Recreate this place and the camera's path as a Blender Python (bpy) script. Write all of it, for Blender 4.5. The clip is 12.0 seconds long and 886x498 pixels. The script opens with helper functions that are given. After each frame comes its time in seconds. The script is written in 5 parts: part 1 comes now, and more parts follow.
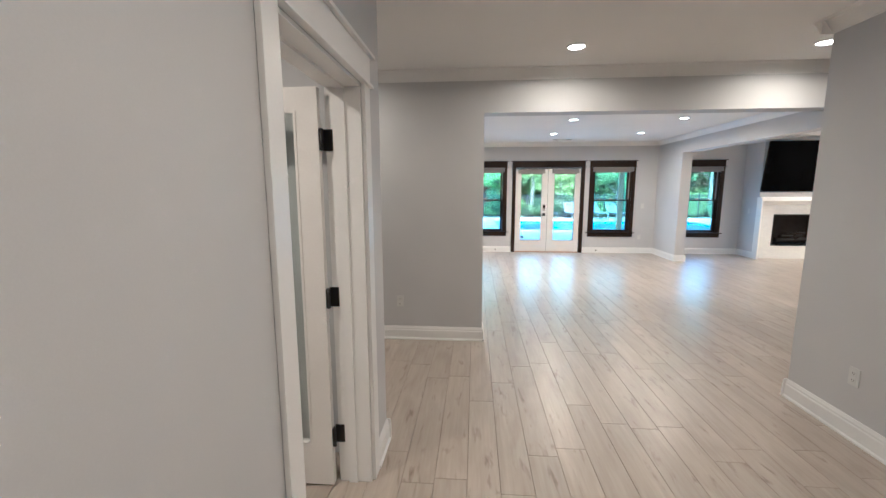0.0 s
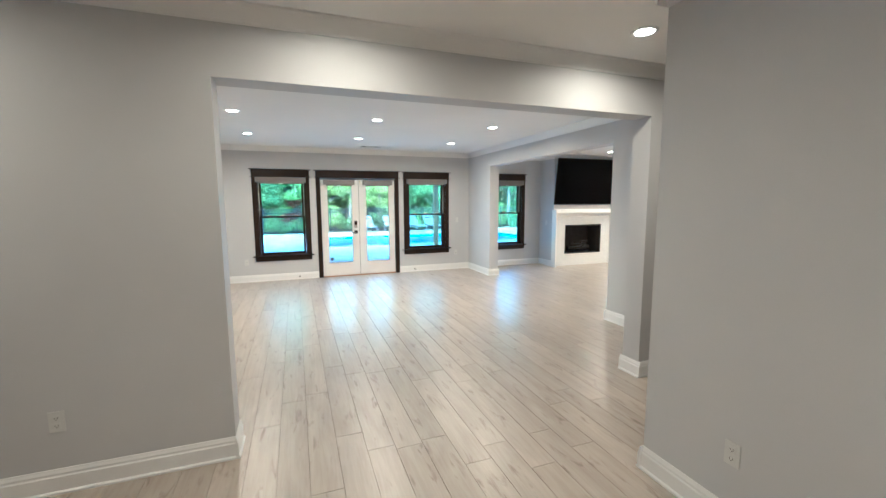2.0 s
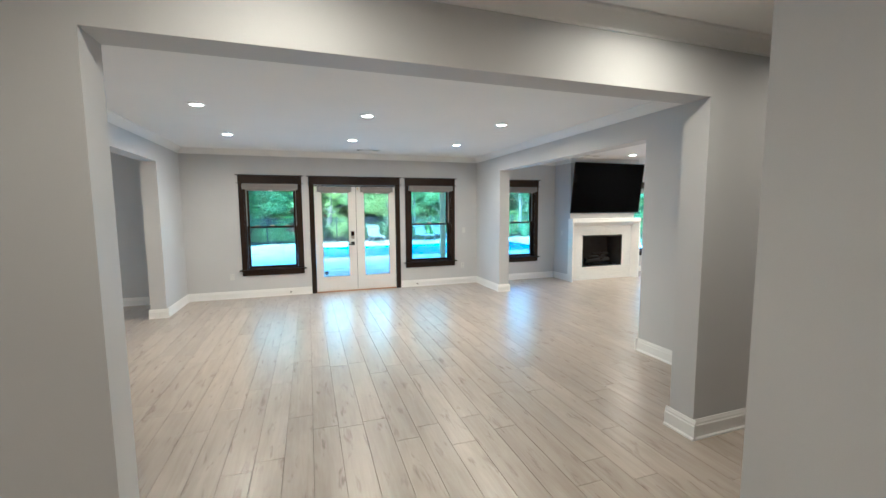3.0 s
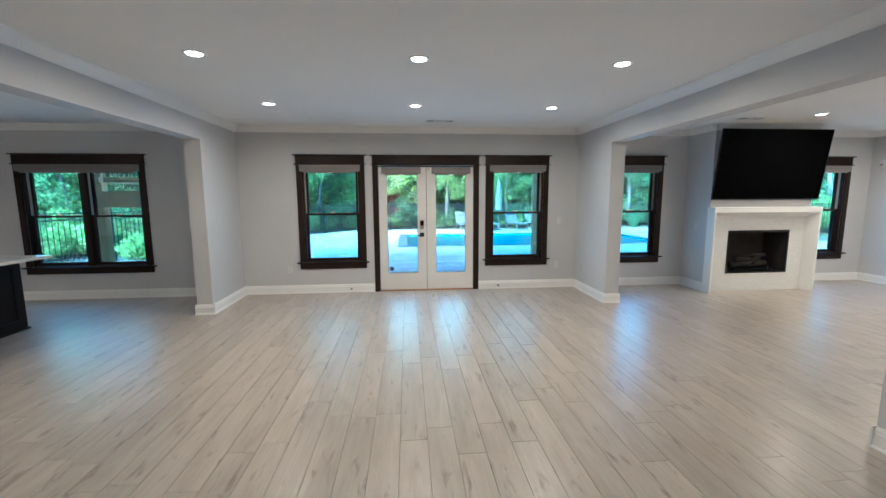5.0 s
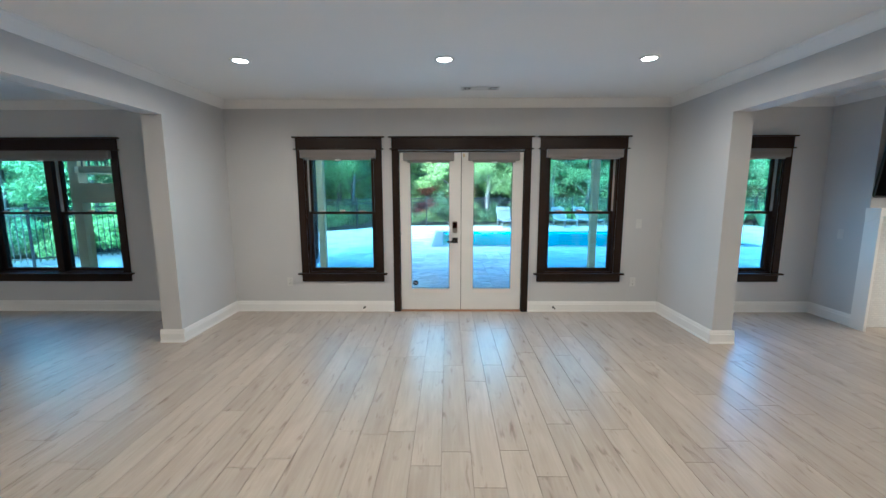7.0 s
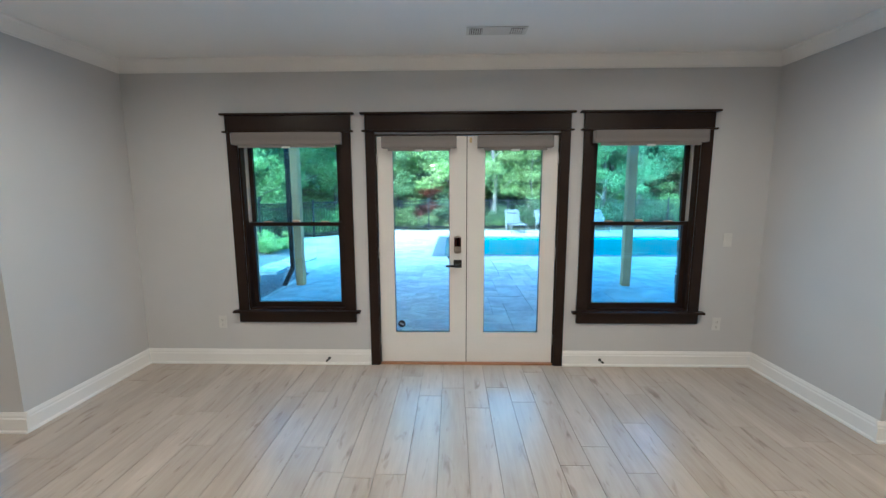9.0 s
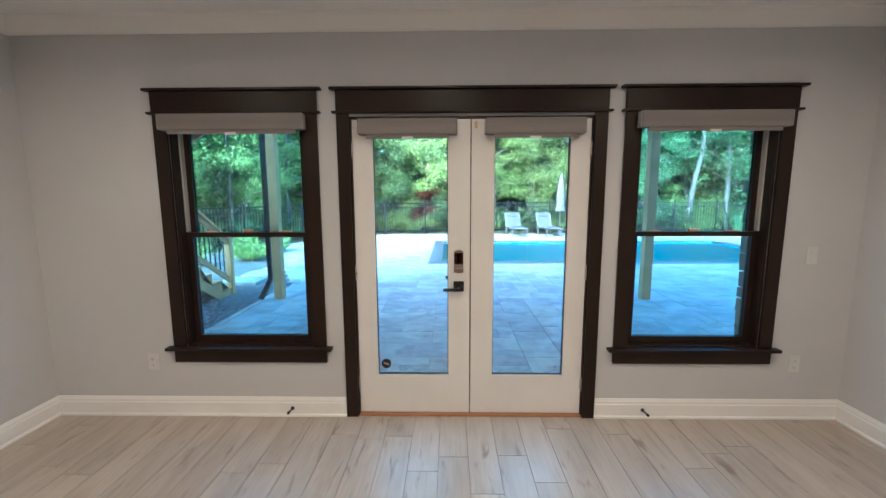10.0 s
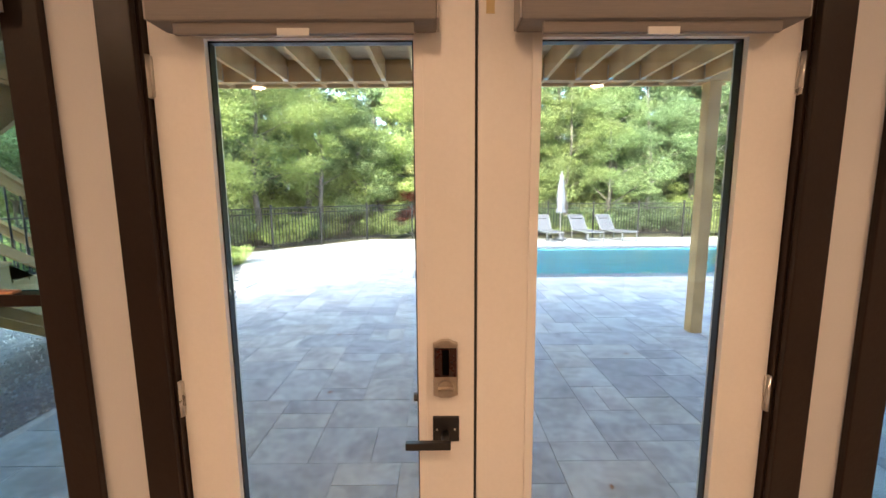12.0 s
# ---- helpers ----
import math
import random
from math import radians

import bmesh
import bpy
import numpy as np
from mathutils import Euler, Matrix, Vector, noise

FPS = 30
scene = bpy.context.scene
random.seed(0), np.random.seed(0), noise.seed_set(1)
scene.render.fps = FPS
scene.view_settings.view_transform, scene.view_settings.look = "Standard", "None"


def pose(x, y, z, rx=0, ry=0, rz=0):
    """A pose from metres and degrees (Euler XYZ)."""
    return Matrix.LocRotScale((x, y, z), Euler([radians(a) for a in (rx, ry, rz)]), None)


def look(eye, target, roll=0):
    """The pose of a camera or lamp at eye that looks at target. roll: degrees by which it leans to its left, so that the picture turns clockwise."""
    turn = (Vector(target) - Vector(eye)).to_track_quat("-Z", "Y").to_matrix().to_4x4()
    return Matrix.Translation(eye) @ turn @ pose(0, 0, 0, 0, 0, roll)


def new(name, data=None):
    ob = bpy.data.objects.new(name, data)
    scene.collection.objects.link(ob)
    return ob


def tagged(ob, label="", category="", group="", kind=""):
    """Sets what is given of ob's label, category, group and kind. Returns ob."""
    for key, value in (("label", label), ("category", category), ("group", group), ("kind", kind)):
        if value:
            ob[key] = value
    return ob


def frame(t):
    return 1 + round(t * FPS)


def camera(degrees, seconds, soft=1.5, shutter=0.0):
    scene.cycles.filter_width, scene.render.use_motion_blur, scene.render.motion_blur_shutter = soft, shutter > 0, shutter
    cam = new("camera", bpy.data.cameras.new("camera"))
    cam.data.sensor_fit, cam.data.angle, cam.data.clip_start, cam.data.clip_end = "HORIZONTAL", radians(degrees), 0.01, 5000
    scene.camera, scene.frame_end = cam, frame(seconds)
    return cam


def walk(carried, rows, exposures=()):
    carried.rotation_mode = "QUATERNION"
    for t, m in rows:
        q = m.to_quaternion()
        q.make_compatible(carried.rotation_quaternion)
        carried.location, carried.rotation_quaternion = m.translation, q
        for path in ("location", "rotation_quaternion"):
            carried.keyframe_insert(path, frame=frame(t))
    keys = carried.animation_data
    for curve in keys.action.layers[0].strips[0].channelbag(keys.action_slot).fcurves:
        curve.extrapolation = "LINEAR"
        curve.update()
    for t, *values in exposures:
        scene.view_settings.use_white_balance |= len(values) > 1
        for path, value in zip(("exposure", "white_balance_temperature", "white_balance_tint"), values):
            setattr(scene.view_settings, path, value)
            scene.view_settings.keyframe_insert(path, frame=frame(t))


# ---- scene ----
cam = camera(95.8, 12.0)
PATH = [
    (0, (0.462, 0.0, 1.566), (0.305, 1.972, 1.272), -0.1),
    (0.5, (0.524, 0.284, 1.557), (0.751, 2.25, 1.27), -0.3),
    (1, (0.668, 0.646, 1.579), (1.161, 2.565, 1.302), -0.3),
    (1.5, (0.819, 1.025, 1.569), (1.449, 2.906, 1.31), -0.4),
    (2, (0.961, 1.375, 1.589), (1.644, 3.24, 1.354), -0.3),
    (2.5, (1.17, 1.733, 1.586), (1.851, 3.602, 1.381), -0.4),
    (3, (1.351, 2.081, 1.585), (1.983, 3.969, 1.393), -0.4),
    (5, (1.935, 3.464, 1.566), (2.108, 5.44, 1.31), -0.3),
    (5.5, (2.009, 3.855, 1.566), (2.107, 5.834, 1.291), -0.2),
    (6, (2.036, 4.23, 1.57), (2.075, 6.209, 1.282), -0.2),
    (6.5, (2.019, 4.608, 1.58), (2.023, 6.587, 1.291), -0.2),
    (7, (2.079, 4.998, 1.582), (2.055, 6.977, 1.294), -0.1),
    (9, (2.127, 6.614, 1.581), (2.078, 8.594, 1.3), -0.2),
    (9.5, (2.08, 7.036, 1.59), (2.041, 9.016, 1.313), -0.2),
    (10, (2.111, 7.458, 1.572), (2.076, 9.439, 1.302), -0.2),
    (10.5, (2.123, 7.869, 1.575), (2.101, 9.851, 1.306), -0.2),
    (11, (2.114, 8.299, 1.58), (2.1, 10.281, 1.312), -0.2),
    (11.5, (2.148, 8.721, 1.561), (2.147, 10.704, 1.295), -0.3),
    (12, (2.16, 9.14, 1.574), (2.171, 11.122, 1.307), -0.4),
]
# stops, kelvin and tint drift as the picture turns from the lamps to the daylight
EXPOSURES = [(0, 4.7, 3800, -11), (1.2, 4.78, 3780, -15), (3.2, 4.48, 3750, -16), (5.0, 4.05, 3740, -15), (7.2, 3.96, 3730, -15), (9.6, 3.88, 3850, -15), (10.4, 3.93, 4500, -4), (11.2, 3.95, 5400, 4), (12.0, 3.82, 5900, 5)]
walk(cam, [(t, look(eye, target, roll)) for t, eye, target, roll in PATH], EXPOSURES)

# ---- world and light ----
world = bpy.data.worlds.new("World")
scene.world = world
world.use_nodes = True
wn = world.node_tree.nodes
sky = wn.new("ShaderNodeTexSky")
sky.sky_type, sky.sun_disc = "NISHITA", False
SUN_EL, SUN_AZ = radians(31), radians(208)
sky.sun_elevation, sky.sun_rotation = SUN_EL, SUN_AZ
sky.air_density, sky.dust_density, sky.ozone_density = 0.8, 5.0, 0.4
world.node_tree.links.new(sky.outputs[0], wn["Background"].inputs[0])
wn["Background"].inputs[1].default_value = 0.15
sun_dir = Vector((math.sin(SUN_AZ) * math.cos(SUN_EL), math.cos(SUN_AZ) * math.cos(SUN_EL), math.sin(SUN_EL)))
sun = new("sun", bpy.data.lights.new("sun", "SUN"))
sun.data.energy, sun.data.angle, sun.data.color = 0.43, radians(24.0), (1.0, 0.95, 0.88)
sun.matrix_world = look(sun_dir * 40, (0, 0, 0))

LAMP_COLOR = (1.0, 0.55, 0.29)
LAMP_WATTS = 1.22


def sky_fill(x, z, w, h, watts):
    """An area lamp added at one glazed opening of the garden wall, as extra daylight."""
    la = new("sky_light", bpy.data.lights.new("sky_light", "AREA"))
    la.data.shape, la.data.size, la.data.size_y = "RECTANGLE", w, h
    la.data.energy, la.data.color = watts * 0.55, (0.62, 0.85, 1.0)
    la.matrix_world = look((x, 10.125, z), (x, 0.0, z))


# low bluish lamps, added for the openings' glow on the floor
for sx, sz, sw, sh, watts in ((1.85, 0.72, 0.49, 0.84, 0.34), (2.653, 0.72, 0.49, 0.84, 0.34), (0.71, 0.92, 0.78, 0.66, 0.22), (3.775, 0.92, 0.78, 0.66, 0.22), (5.81, 0.92, 0.78, 0.66, 0.32), (9.375, 0.92, 0.78, 0.66, 0.32), (-3.03, 0.92, 1.55, 0.66, 0.5)):
    sky_fill(sx, sz, sw, sh, watts)

# ---- materials ----


def shader(name):
    m = bpy.data.materials.new(name)
    m.use_nodes = True
    t = m.node_tree
    return m, t, t.nodes["Principled BSDF"], lambda kind: t.nodes.new(kind), t.links.new


def surface(name, dark, light, rough=0.5, metal=0.0, scale=6.0, fine=90.0, bump=0.05, stretch=(1, 1, 1), spec=0.5, per_object=0.0, rough_var=0.1):
    """A surface whose colour wanders between two tones at two scales, with fine relief."""
    m, t, p, n, link = shader(name)
    co = n("ShaderNodeTexCoord")
    mp = n("ShaderNodeMapping")
    mp.inputs["Scale"].default_value = stretch
    link(co.outputs["Object"], mp.inputs["Vector"])
    big, small = n("ShaderNodeTexNoise"), n("ShaderNodeTexNoise")
    for tex, s, d in ((big, scale, 3.0), (small, fine, 2.0)):
        tex.inputs["Scale"].default_value, tex.inputs["Detail"].default_value = s, d
        link(mp.outputs[0], tex.inputs["Vector"])
    add = n("ShaderNodeMath")
    add.operation, add.use_clamp = "MULTIPLY_ADD", True
    link(small.outputs["Fac"], add.inputs[0])
    add.inputs[1].default_value = 0.35
    link(big.outputs["Fac"], add.inputs[2])
    ramp = n("ShaderNodeValToRGB")
    ramp.color_ramp.elements[0].position, ramp.color_ramp.elements[1].position = 0.42, 0.92
    ramp.color_ramp.elements[0].color, ramp.color_ramp.elements[1].color = (*dark, 1), (*light, 1)
    link(add.outputs[0], ramp.inputs[0])
    col = ramp.outputs[0]
    if per_object:
        info, hsv, rng = n("ShaderNodeObjectInfo"), n("ShaderNodeHueSaturation"), n("ShaderNodeMapRange")
        rng.inputs["To Min"].default_value, rng.inputs["To Max"].default_value = 1 - per_object, 1 + per_object
        link(info.outputs["Random"], rng.inputs["Value"])
        link(rng.outputs[0], hsv.inputs["Value"])
        link(col, hsv.inputs["Color"])
        col = hsv.outputs[0]
    link(col, p.inputs["Base Color"])
    rr = n("ShaderNodeMapRange")
    rr.inputs["To Min"].default_value, rr.inputs["To Max"].default_value = max(rough - rough_var, 0.02), min(rough + rough_var, 1)
    link(big.outputs["Fac"], rr.inputs["Value"])
    link(rr.outputs[0], p.inputs["Roughness"])
    p.inputs["Metallic"].default_value = metal
    p.inputs["Specular IOR Level"].default_value = spec
    if bump:
        b = n("ShaderNodeBump")
        b.inputs["Strength"].default_value, b.inputs["Distance"].default_value = bump, 0.01
        link(small.outputs["Fac"], b.inputs["Height"])
        link(b.outputs[0], p.inputs["Normal"])
    return m


def wood_floor(name, island):
    """Whitewashed oak: tone by plank, long grain along y, brownish knots."""
    m, t, p, n, link = shader(name)
    geo = n("ShaderNodeNewGeometry")
    rnd = geo.outputs["Random Per Island"] if island else n("ShaderNodeObjectInfo").outputs["Random"]
    shift, place = n("ShaderNodeVectorMath"), n("ShaderNodeVectorMath")
    shift.operation = "SCALE"
    shift.inputs[0].default_value = (37.0, 53.0, 11.0)
    link(rnd, shift.inputs["Scale"])
    place.operation = "ADD"
    link(geo.outputs["Position"], place.inputs[0])
    link(shift.outputs[0], place.inputs[1])

    def tex(stretch, scale, detail, rough=0.5, warp=0.0):
        mp, no = n("ShaderNodeMapping"), n("ShaderNodeTexNoise")
        mp.inputs["Scale"].default_value = stretch
        link(place.outputs[0], mp.inputs["Vector"])
        link(mp.outputs[0], no.inputs["Vector"])
        no.inputs["Scale"].default_value, no.inputs["Detail"].default_value = scale, detail
        no.inputs["Roughness"].default_value, no.inputs["Distortion"].default_value = rough, warp
        return no.outputs["Fac"]

    grain = tex((28, 1.6, 1), 1.6, 4, 0.6, 0.6)
    cloud = tex((5, 1.1, 1), 1.5, 3, 0.5, 0.8)
    knot = tex((17, 3.4, 1), 1.1, 3, 0.55, 0.5)
    tone = n("ShaderNodeValToRGB")
    e = tone.color_ramp.elements
    e[0].position, e[1].position = 0.25, 0.8
    e[0].color, e[1].color = (0.318, 0.268, 0.214, 1), (0.502, 0.450, 0.386, 1)
    mid = n("ShaderNodeMath")
    mid.operation = "MULTIPLY_ADD"
    link(grain, mid.inputs[0])
    mid.inputs[1].default_value = 0.45
    half = n("ShaderNodeMath")
    half.operation = "MULTIPLY"
    link(cloud, half.inputs[0])
    half.inputs[1].default_value = 0.62
    link(half.outputs[0], mid.inputs[2])
    link(mid.outputs[0], tone.inputs[0])
    kr = n("ShaderNodeMapRange")
    kr.inputs["From Min"].default_value, kr.inputs["From Max"].default_value = 0.60, 0.76
    link(knot, kr.inputs["Value"])
    kf = n("ShaderNodeMath")
    kf.operation = "MULTIPLY"
    link(kr.outputs[0], kf.inputs[0])
    kf.inputs[1].default_value = 0.75
    dark = n("ShaderNodeMix")
    dark.data_type = "RGBA"
    link(kf.outputs[0], dark.inputs["Factor"])
    link(tone.outputs[0], dark.inputs[6])
    dark.inputs[7].default_value = (0.165, 0.122, 0.086, 1)
    hsv, rng = n("ShaderNodeHueSaturation"), n("ShaderNodeMapRange")
    rng.inputs["To Min"].default_value, rng.inputs["To Max"].default_value = 0.93, 1.06
    link(rnd, rng.inputs["Value"])
    link(rng.outputs[0], hsv.inputs["Value"])
    link(dark.outputs[2], hsv.inputs["Color"])
    link(hsv.outputs[0], p.inputs["Base Color"])
    p.inputs["Specular IOR Level"].default_value = 0.5
    p.inputs["Coat Weight"].default_value, p.inputs["Coat Roughness"].default_value = 0.5, 0.27
    rr = n("ShaderNodeMapRange")
    rr.inputs["To Min"].default_value, rr.inputs["To Max"].default_value = 0.36, 0.46
    link(cloud, rr.inputs["Value"])
    link(rr.outputs[0], p.inputs["Roughness"])
    b = n("ShaderNodeBump")
    b.inputs["Strength"].default_value, b.inputs["Distance"].default_value = 0.025, 0.003
    link(grain, b.inputs["Height"])
    link(b.outputs[0], p.inputs["Normal"])
    return m


def stone(name, island):
    """Silver travertine: tone and tint by piece, cloudy veins."""
    m, t, p, n, link = shader(name)
    geo = n("ShaderNodeNewGeometry")
    rnd = geo.outputs["Random Per Island"] if island else n("ShaderNodeObjectInfo").outputs["Random"]
    shift, place = n("ShaderNodeVectorMath"), n("ShaderNodeVectorMath")
    shift.operation = "SCALE"
    shift.inputs[0].default_value = (41.0, 67.0, 13.0)
    link(rnd, shift.inputs["Scale"])
    place.operation = "ADD"
    link(geo.outputs["Position"], place.inputs[0])
    link(shift.outputs[0], place.inputs[1])
    a, v = n("ShaderNodeTexNoise"), n("ShaderNodeTexNoise")
    for tex, s, d, w in ((a, 2.6, 5, 0.8), (v, 16.0, 4, 0.3)):
        tex.inputs["Scale"].default_value, tex.inputs["Detail"].default_value, tex.inputs["Distortion"].default_value = s, d, w
        link(place.outputs[0], tex.inputs["Vector"])
    mixf = n("ShaderNodeMath")
    mixf.operation = "MULTIPLY_ADD"
    link(v.outputs["Fac"], mixf.inputs[0])
    mixf.inputs[1].default_value = 0.55
    link(a.outputs["Fac"], mixf.inputs[2])
    ramp = n("ShaderNodeValToRGB")
    e = ramp.color_ramp.elements
    e[0].position, e[1].position = 0.60, 0.95
    e[0].color, e[1].color = (0.34, 0.334, 0.324, 1), (0.56, 0.546, 0.526, 1)
    link(mixf.outputs[0], ramp.inputs[0])
    tint, hsv = n("ShaderNodeMix"), n("ShaderNodeHueSaturation")
    tint.data_type, tint.blend_type = "RGBA", "MULTIPLY"
    tint.inputs["Factor"].default_value = 1.0
    tr = n("ShaderNodeValToRGB")
    q = tr.color_ramp.elements
    q[0].position, q[1].position = 0.0, 1.0
    q[0].color, q[1].color = (0.78, 0.79, 0.82, 1), (1.0, 0.95, 0.89, 1)
    mid = tr.color_ramp.elements.new(0.55)
    mid.color = (1.0, 1.0, 1.0, 1)
    link(rnd, tr.inputs[0])
    link(ramp.outputs[0], tint.inputs[6])
    link(tr.outputs[0], tint.inputs[7])
    link(tint.outputs[2], p.inputs["Base Color"])
    p.inputs["Roughness"].default_value = 0.8
    p.inputs["Specular IOR Level"].default_value = 0.3
    b = n("ShaderNodeBump")
    b.inputs["Strength"].default_value, b.inputs["Distance"].default_value = 0.25, 0.006
    link(v.outputs["Fac"], b.inputs["Height"])
    link(b.outputs[0], p.inputs["Normal"])
    return m


def glazing(name, tint=(1, 1, 1), ior=1.45, wave=0.0, rough=0.02):
    """Clear sheet: lets light straight through, gloss by Fresnel."""
    m, t, p, n, link = shader(name)
    t.nodes.remove(p)
    tr, gl, lw, mx = n("ShaderNodeBsdfTransparent"), n("ShaderNodeBsdfGlossy"), n("ShaderNodeLayerWeight"), n("ShaderNodeMixShader")
    pw, fr = n("ShaderNodeMath"), n("ShaderNodeMath")
    f0 = ((ior - 1) / (ior + 1)) ** 2
    lw.inputs["Blend"].default_value = 0.5
    pw.operation, fr.operation = "POWER", "MULTIPLY_ADD"
    pw.inputs[1].default_value, fr.inputs[1].default_value, fr.inputs[2].default_value = 5.0, 1 - f0, f0
    link(lw.outputs["Facing"], pw.inputs[0])
    link(pw.outputs[0], fr.inputs[0])
    tr.inputs["Color"].default_value = (*tint, 1)
    gl.inputs["Roughness"].default_value = rough
    if wave:
        no, b = n("ShaderNodeTexNoise"), n("ShaderNodeBump")
        no.inputs["Scale"].default_value, no.inputs["Detail"].default_value = 2.2, 3
        b.inputs["Strength"].default_value, b.inputs["Distance"].default_value = wave, 0.05
        link(no.outputs["Fac"], b.inputs["Height"])
        link(b.outputs[0], gl.inputs["Normal"])
        link(b.outputs[0], lw.inputs["Normal"])
    link(fr.outputs[0], mx.inputs[0])
    link(tr.outputs[0], mx.inputs[1])
    link(gl.outputs[0], mx.inputs[2])
    link(mx.outputs[0], t.nodes["Material Output"].inputs[0])
    return m


def glow(name, color, strength):
    m, t, p, n, link = shader(name)
    p.inputs["Base Color"].default_value = (0.8, 0.8, 0.8, 1)
    p.inputs["Emission Color"].default_value = (*color, 1)
    p.inputs["Emission Strength"].default_value = strength
    return m


def leaf(name, dark, light):
    m, t, p, n, link = shader(name)
    geo, info = n("ShaderNodeNewGeometry"), n("ShaderNodeObjectInfo")
    ramp, hsv, rng = n("ShaderNodeValToRGB"), n("ShaderNodeHueSaturation"), n("ShaderNodeMapRange")
    ramp.color_ramp.elements[0].color, ramp.color_ramp.elements[1].color = (*dark, 1), (*light, 1)
    link(geo.outputs["Random Per Island"], ramp.inputs[0])
    rng.inputs["To Min"].default_value, rng.inputs["To Max"].default_value = 0.75, 1.3
    link(info.outputs["Random"], rng.inputs["Value"])
    link(rng.outputs[0], hsv.inputs["Value"])
    link(ramp.outputs[0], hsv.inputs["Color"])
    link(hsv.outputs[0], p.inputs["Base Color"])
    p.inputs["Roughness"].default_value = 0.55
    tl, mx = n("ShaderNodeBsdfTranslucent"), n("ShaderNodeMixShader")
    link(hsv.outputs[0], tl.inputs["Color"])
    mx.inputs[0].default_value = 0.6
    link(p.outputs[0], mx.inputs[1])
    link(tl.outputs[0], mx.inputs[2])
    link(mx.outputs[0], t.nodes["Material Output"].inputs[0])
    return m


def mosaic(name):
    """White basket-weave mosaic with small grey dots and grout."""
    m, t, p, n, link = shader(name)
    co, mp = n("ShaderNodeTexCoord"), n("ShaderNodeMapping")
    mp.inputs["Rotation"].default_value = (radians(90), 0, 0)
    link(co.outputs["Object"], mp.inputs["Vector"])
    br = n("ShaderNodeTexBrick")
    br.inputs["Scale"].default_value = 1.0
    br.inputs["Brick Width"].default_value, br.inputs["Row Height"].default_value = 0.052, 0.026
    br.inputs["Mortar Size"].default_value = 0.002
    br.inputs["Color1"].default_value, br.inputs["Color2"].default_value = (0.80, 0.80, 0.78, 1), (0.74, 0.74, 0.73, 1)
    br.inputs["Mortar"].default_value = (0.69, 0.69, 0.68, 1)
    link(mp.outputs[0], br.inputs["Vector"])
    vo = n("ShaderNodeTexVoronoi")
    vo.inputs["Scale"].default_value, vo.inputs["Randomness"].default_value = 19.23, 0.0
    link(mp.outputs[0], vo.inputs["Vector"])
    lt = n("ShaderNodeMath")
    lt.operation = "LESS_THAN"
    link(vo.outputs["Distance"], lt.inputs[0])
    lt.inputs[1].default_value = 0.23
    mx = n("ShaderNodeMix")
    mx.data_type = "RGBA"
    link(lt.outputs[0], mx.inputs["Factor"])
    link(br.outputs["Color"], mx.inputs[6])
    mx.inputs[7].default_value = (0.26, 0.26, 0.26, 1)
    link(mx.outputs[2], p.inputs["Base Color"])
    p.inputs["Roughness"].default_value = 0.22
    b = n("ShaderNodeBump")
    b.inputs["Strength"].default_value, b.inputs["Distance"].default_value = 0.3, 0.003
    b.invert = True
    link(br.outputs["Fac"], b.inputs["Height"])
    link(b.outputs[0], p.inputs["Normal"])
    return m


WALL = surface("grey_wall_paint", (0.555, 0.555, 0.56), (0.60, 0.60, 0.605), 0.6, scale=1.2, fine=260, bump=0.04, spec=0.35)
CEILING = surface("ceiling_paint", (0.82, 0.82, 0.81), (0.86, 0.86, 0.85), 0.85, scale=1.0, fine=240, bump=0.05, spec=0.2)
TRIM = surface("white_trim_paint", (0.79, 0.785, 0.77), (0.85, 0.845, 0.83), 0.35, scale=2.0, fine=120, bump=0.02)
DARK = surface("espresso_painted_wood", (0.0155, 0.0093, 0.0063), (0.025, 0.0152, 0.0104), 0.38, spec=0.22, scale=3, fine=70, bump=0.05, stretch=(1, 1, 1))
BLACK = surface("black_metal", (0.007, 0.007, 0.0075), (0.012, 0.012, 0.013), 0.4, scale=20, fine=200, bump=0.03)
DOOR_WHITE = surface("white_door_paint", (0.74, 0.72, 0.69), (0.81, 0.79, 0.76), 0.36, scale=2, fine=100, bump=0.02)
SHADE = surface("grey_shade_fabric", (0.19, 0.175, 0.167), (0.265, 0.245, 0.235), 0.8, scale=4, fine=160, bump=0.15, stretch=(0.15, 1, 3), spec=0.2)
LINER = surface("pale_jamb_liner", (0.42, 0.39, 0.36), (0.50, 0.47, 0.44), 0.5, scale=4)
BRONZE = surface("satin_nickel", (0.36, 0.32, 0.27), (0.48, 0.43, 0.37), 0.3, metal=0.9, scale=12)
STEEL = surface("brushed_steel", (0.55, 0.53, 0.50), (0.66, 0.64, 0.61), 0.3, metal=0.9, scale=14)
THRESH = surface("raw_oak_threshold", (0.30, 0.15, 0.07), (0.42, 0.23, 0.12), 0.55, stretch=(1, 12, 1))
SCREEN = surface("television_glass", (0.0007, 0.0007, 0.0008), (0.001, 0.001, 0.0012), 0.12, spec=0.03, scale=3, bump=0, rough_var=0.03)
FIREBOX = surface("dark_firebrick", (0.012, 0.011, 0.010), (0.032, 0.029, 0.026), 0.85, scale=7, fine=60, bump=0.3)
# log colour darkened further to stand in for shade inside the firebox
LOG_DARK = surface("darkened_logs", (0.005, 0.0045, 0.004), (0.016, 0.013, 0.011), 0.9, scale=12, fine=80, bump=0.6)
TILE = mosaic("basket_weave_mosaic")
